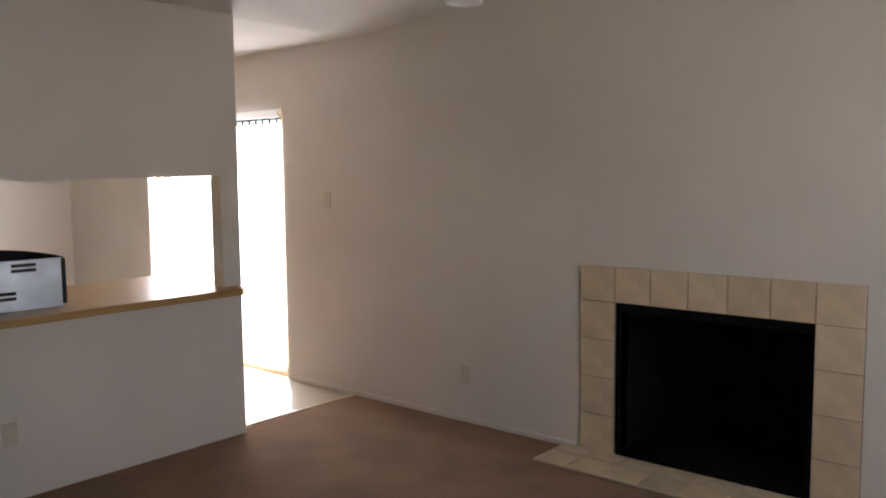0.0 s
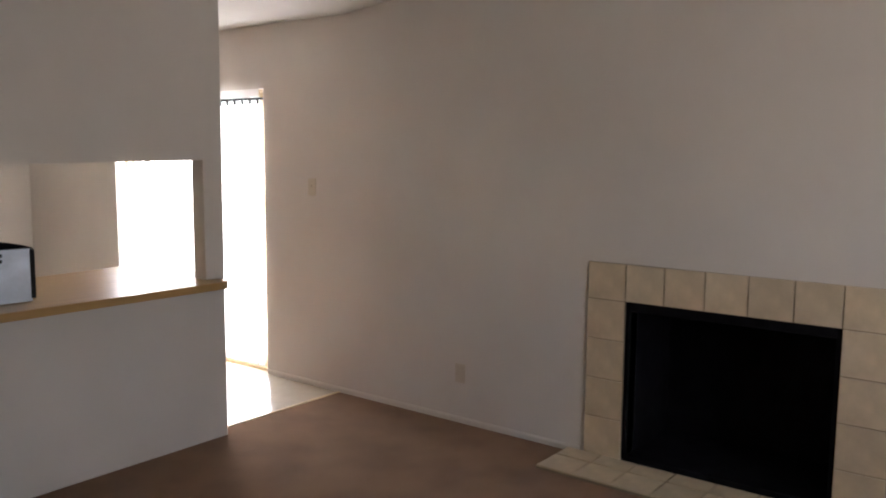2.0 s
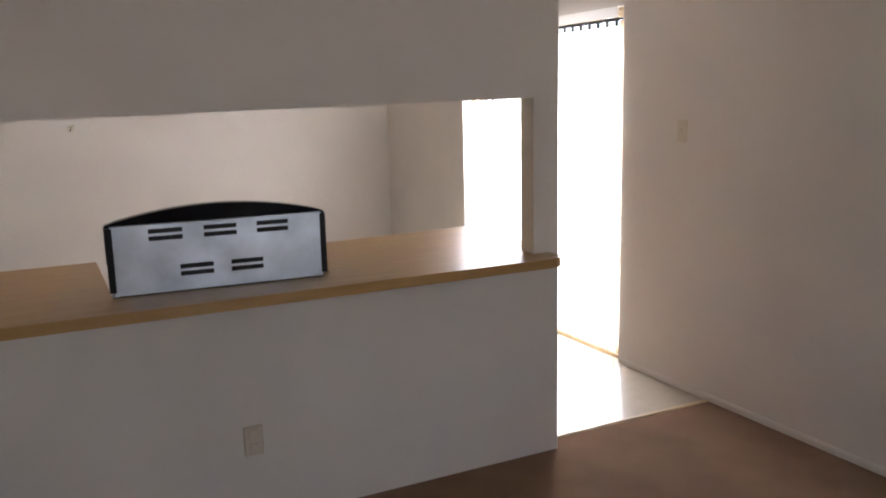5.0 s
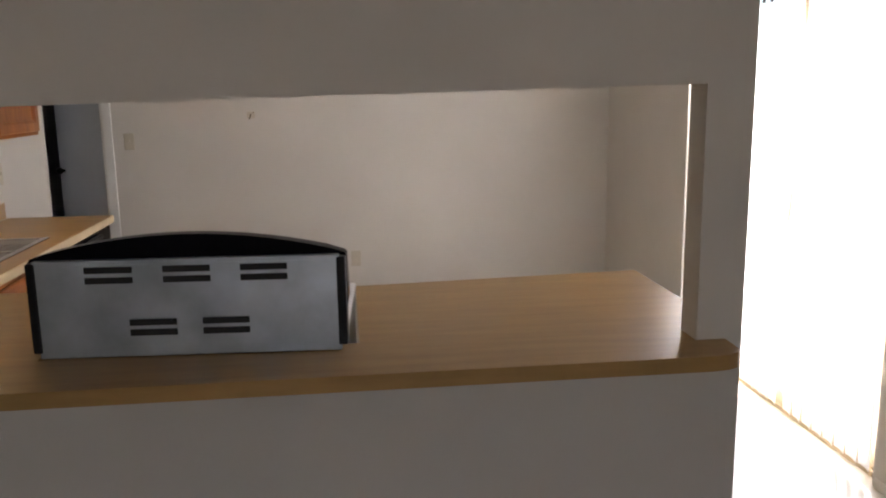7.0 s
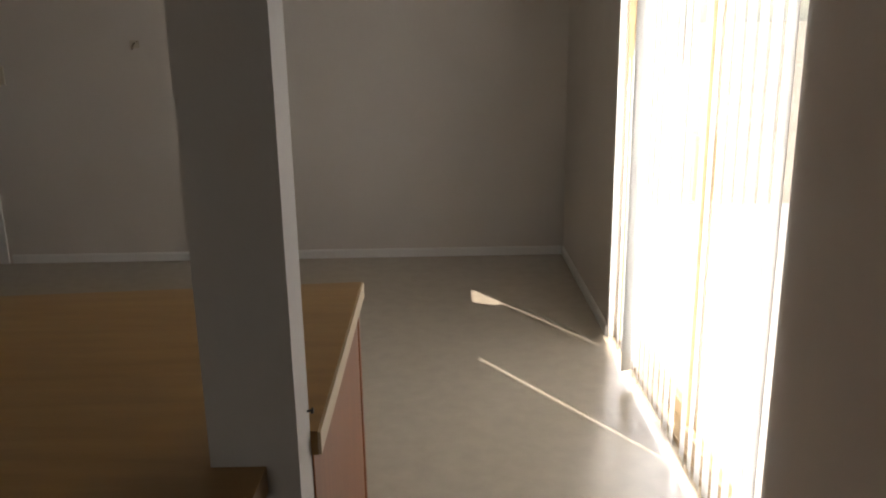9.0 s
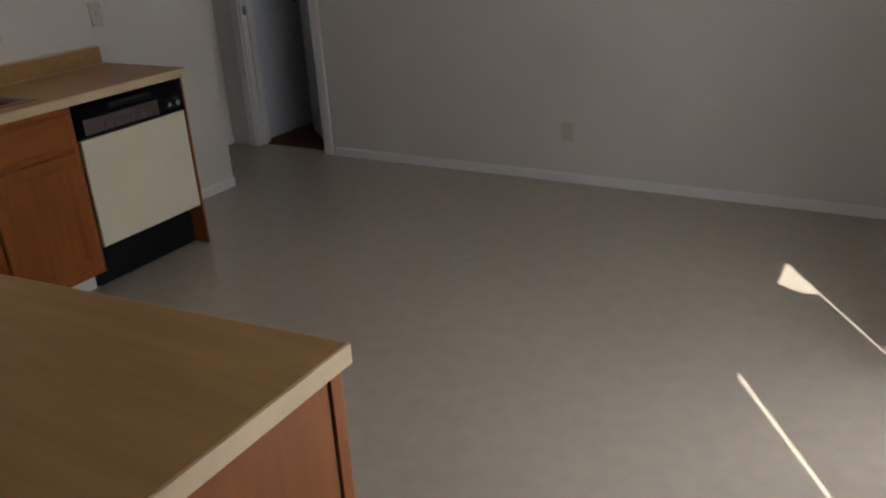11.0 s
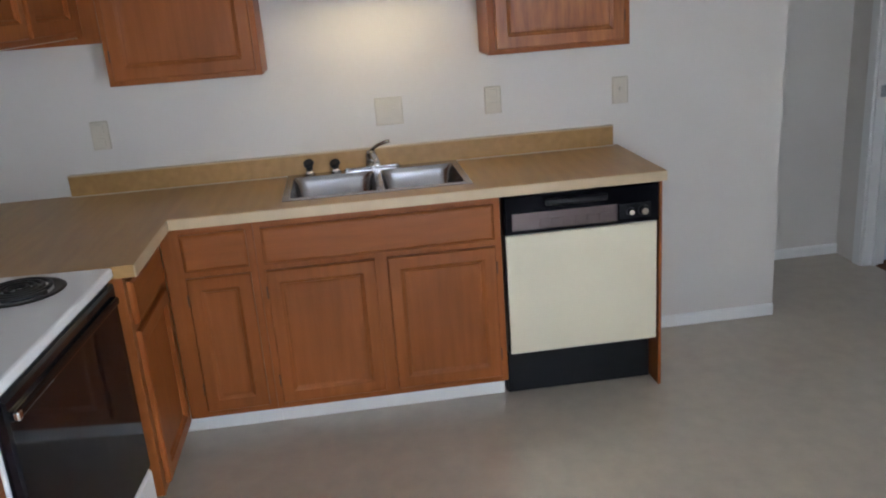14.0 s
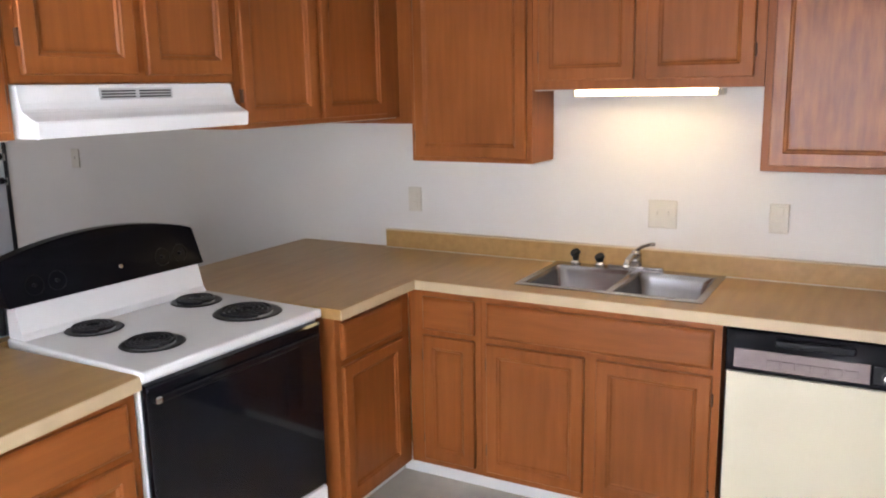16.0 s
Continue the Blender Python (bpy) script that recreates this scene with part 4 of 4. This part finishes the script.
for k in range(5):
    a = radians(72 * k + 40)
    bm = boxed(0.20, 0.64, -0.06, 0.06, -0.004, 0.004, 0.003)
    bmesh.ops.rotate(bm, verts=bm.verts, cent=(0, 0, 0), matrix=Matrix.Rotation(radians(12), 3, "X"))
    box(bm, 0.09, 0.24, -0.014, 0.014, -0.012, -0.004)
    bmesh.ops.rotate(bm, verts=bm.verts, cent=(0, 0, 0), matrix=Matrix.Rotation(a, 3, "Z"))
    bmesh.ops.translate(bm, verts=bm.verts, vec=(FX, FY, FZ + 0.03))
    part("blade", bm, ENAMEL, cf)
part("light_fitter", cyl(bmesh.new(), (FX, FY, FZ - 0.09), (FX, FY, FZ), 0.045, 0.07), ENAMEL, cf)
for k in range(3):
    a = radians(-60 + 120 * k)
    c = Vector((FX + 0.13 * math.cos(a), FY + 0.13 * math.sin(a), FZ))
    bm = bmesh.new()
    prev = None
    for r, z in ((0.018, -0.06), (0.03, -0.075), (0.042, -0.12), (0.058, -0.19), (0.066, -0.215), (0.062, -0.214), (0.038, -0.12), (0.02, -0.08)):
        ring = [bm.verts.new(c + Vector((r * math.cos(2 * math.pi * i / 20), r * math.sin(2 * math.pi * i / 20), z))) for i in range(20)]
        if prev:
            for i in range(20):
                bm.faces.new((prev[i], prev[(i + 1) % 20], ring[(i + 1) % 20], ring[i])).smooth = True
        prev = ring
    part("shade", bm, ENAMEL, cf, "unlit white glass bell shade")
    part("arm", tube(bmesh.new(), [(FX, FY, FZ - 0.05), (FX + 0.07 * math.cos(a), FY + 0.07 * math.sin(a), FZ - 0.03), c + Vector((0, 0, -0.065))], 0.008), ENAMEL, cf)

# ---- fireplace ----
fp = thing("fireplace", (0, -2.48, 0), "tiled fireplace with dark empty firebox and tile hearth", "fireplace")
FT = 1.059
bm = bmesh.new()
box(bm, -0.010, -0.0005, -1.748, FB0, 0.0, FT)
box(bm, -0.010, -0.0005, FB1, -3.207, 0.0, FT)
box(bm, -0.010, -0.0005, FB0, FB1, FBH, FT)
part("grout_bed", bm, GROUT, fp)
for a in ((0.003, 0.60, FB0 + 0.05, FB0, 0.0, FBH), (0.003, 0.60, FB1, FB1 - 0.05, 0.0, FBH), (0.60, 0.65, FB1 - 0.05, FB0 + 0.05, 0.0, FBH + 0.05),
          (0.003, 0.60, FB1, FB0, FBH, FBH + 0.05), (0.003, 0.60, FB1, FB0, -0.05, 0.022)):
    part("firebox_panel", boxed(*a), SOOT, fp, "soot black metal panel")
bm = bmesh.new()
for y0, y1, z0, z1 in ((FB0 - 0.001, FB0 - 0.022, 0.03, FBH - 0.002), (FB1 + 0.022, FB1 + 0.001, 0.03, FBH - 0.002), (FB0 - 0.022, FB1 + 0.022, FBH - 0.05, FBH - 0.002), (FB0 - 0.022, FB1 + 0.022, 0.022, 0.05)):
    box(bm, -0.004, 0.02, y0, y1, z0, z1, 0.002)
part("firebox_frame", bm, SOOT, fp, "thin black steel frame")
HD = -0.348
bm = boxed(HD + 0.004, -0.0105, -1.650, -3.306, 0.0, 0.014)
part("hearth_bed", bm, GROUT, fp)


# ---- tiles, one by one ----
def tile_mesh(w, h, t):
    bm = boxed(0, w, 0, h, 0, t, 0.0)
    top_edges = [e for e in bm.edges if all(v.co.z > t / 2 for v in e.verts)]
    bmesh.ops.bevel(bm, geom=top_edges, offset=0.003, segments=2, affect="EDGES")
    return mesh_of("tile", bm, TILE)


made = {}


def lay(owner, place, w, h, t, m):
    key = (round(w, 4), round(h, 4), t)
    if key not in made:
        made[key] = tile_mesh(w, h, t)
    ob = new("tile", made[key])
    ob.parent = owner
    ob.matrix_basis = Matrix.Translation(Vector(place) - base_of(owner)) @ m


G = 0.005
UPRIGHT = Matrix(((0, 0, -1, 0), (-1, 0, 0, 0), (0, 1, 0, 0), (0, 0, 0, 1)))      # tile x to -y, y to z, out to -x
cols = [(-1.748, FB0)] + [(FB0 + (FB1 - FB0) * k / 5, FB0 + (FB1 - FB0) * (k + 1) / 5) for k in range(5)] + [(FB1, -3.207)]
rows_z = [0.016 + (FBH - 0.016) * k / 4 for k in range(5)]
for a, b in cols:
    lay(fp, (-0.0095, a - G / 2, FBH + G / 2), a - b - G, FT - FBH - G / 2, 0.008, UPRIGHT)
for a, b in (cols[0], cols[-1]):
    for z0, z1 in zip(rows_z, rows_z[1:]):
        lay(fp, (-0.0095, a - G / 2, z0 + G / 2), a - b - G, z1 - z0 - G, 0.008, UPRIGHT)
FLAT = Matrix(((0, -1, 0, 0), (1, 0, 0, 0), (0, 0, 1, 0), (0, 0, 0, 1)))          # tile x to y, y to -x
yk = -3.306
n = 8
tw = (-1.650 - yk) / n
for k in range(n):
    for x0, d in ((-0.012, 0.135), (-0.150, 0.198)):
        lay(fp, (x0 - G / 2, yk + tw * k + G / 2, 0.0135), tw - G, d - G, 0.009, FLAT)
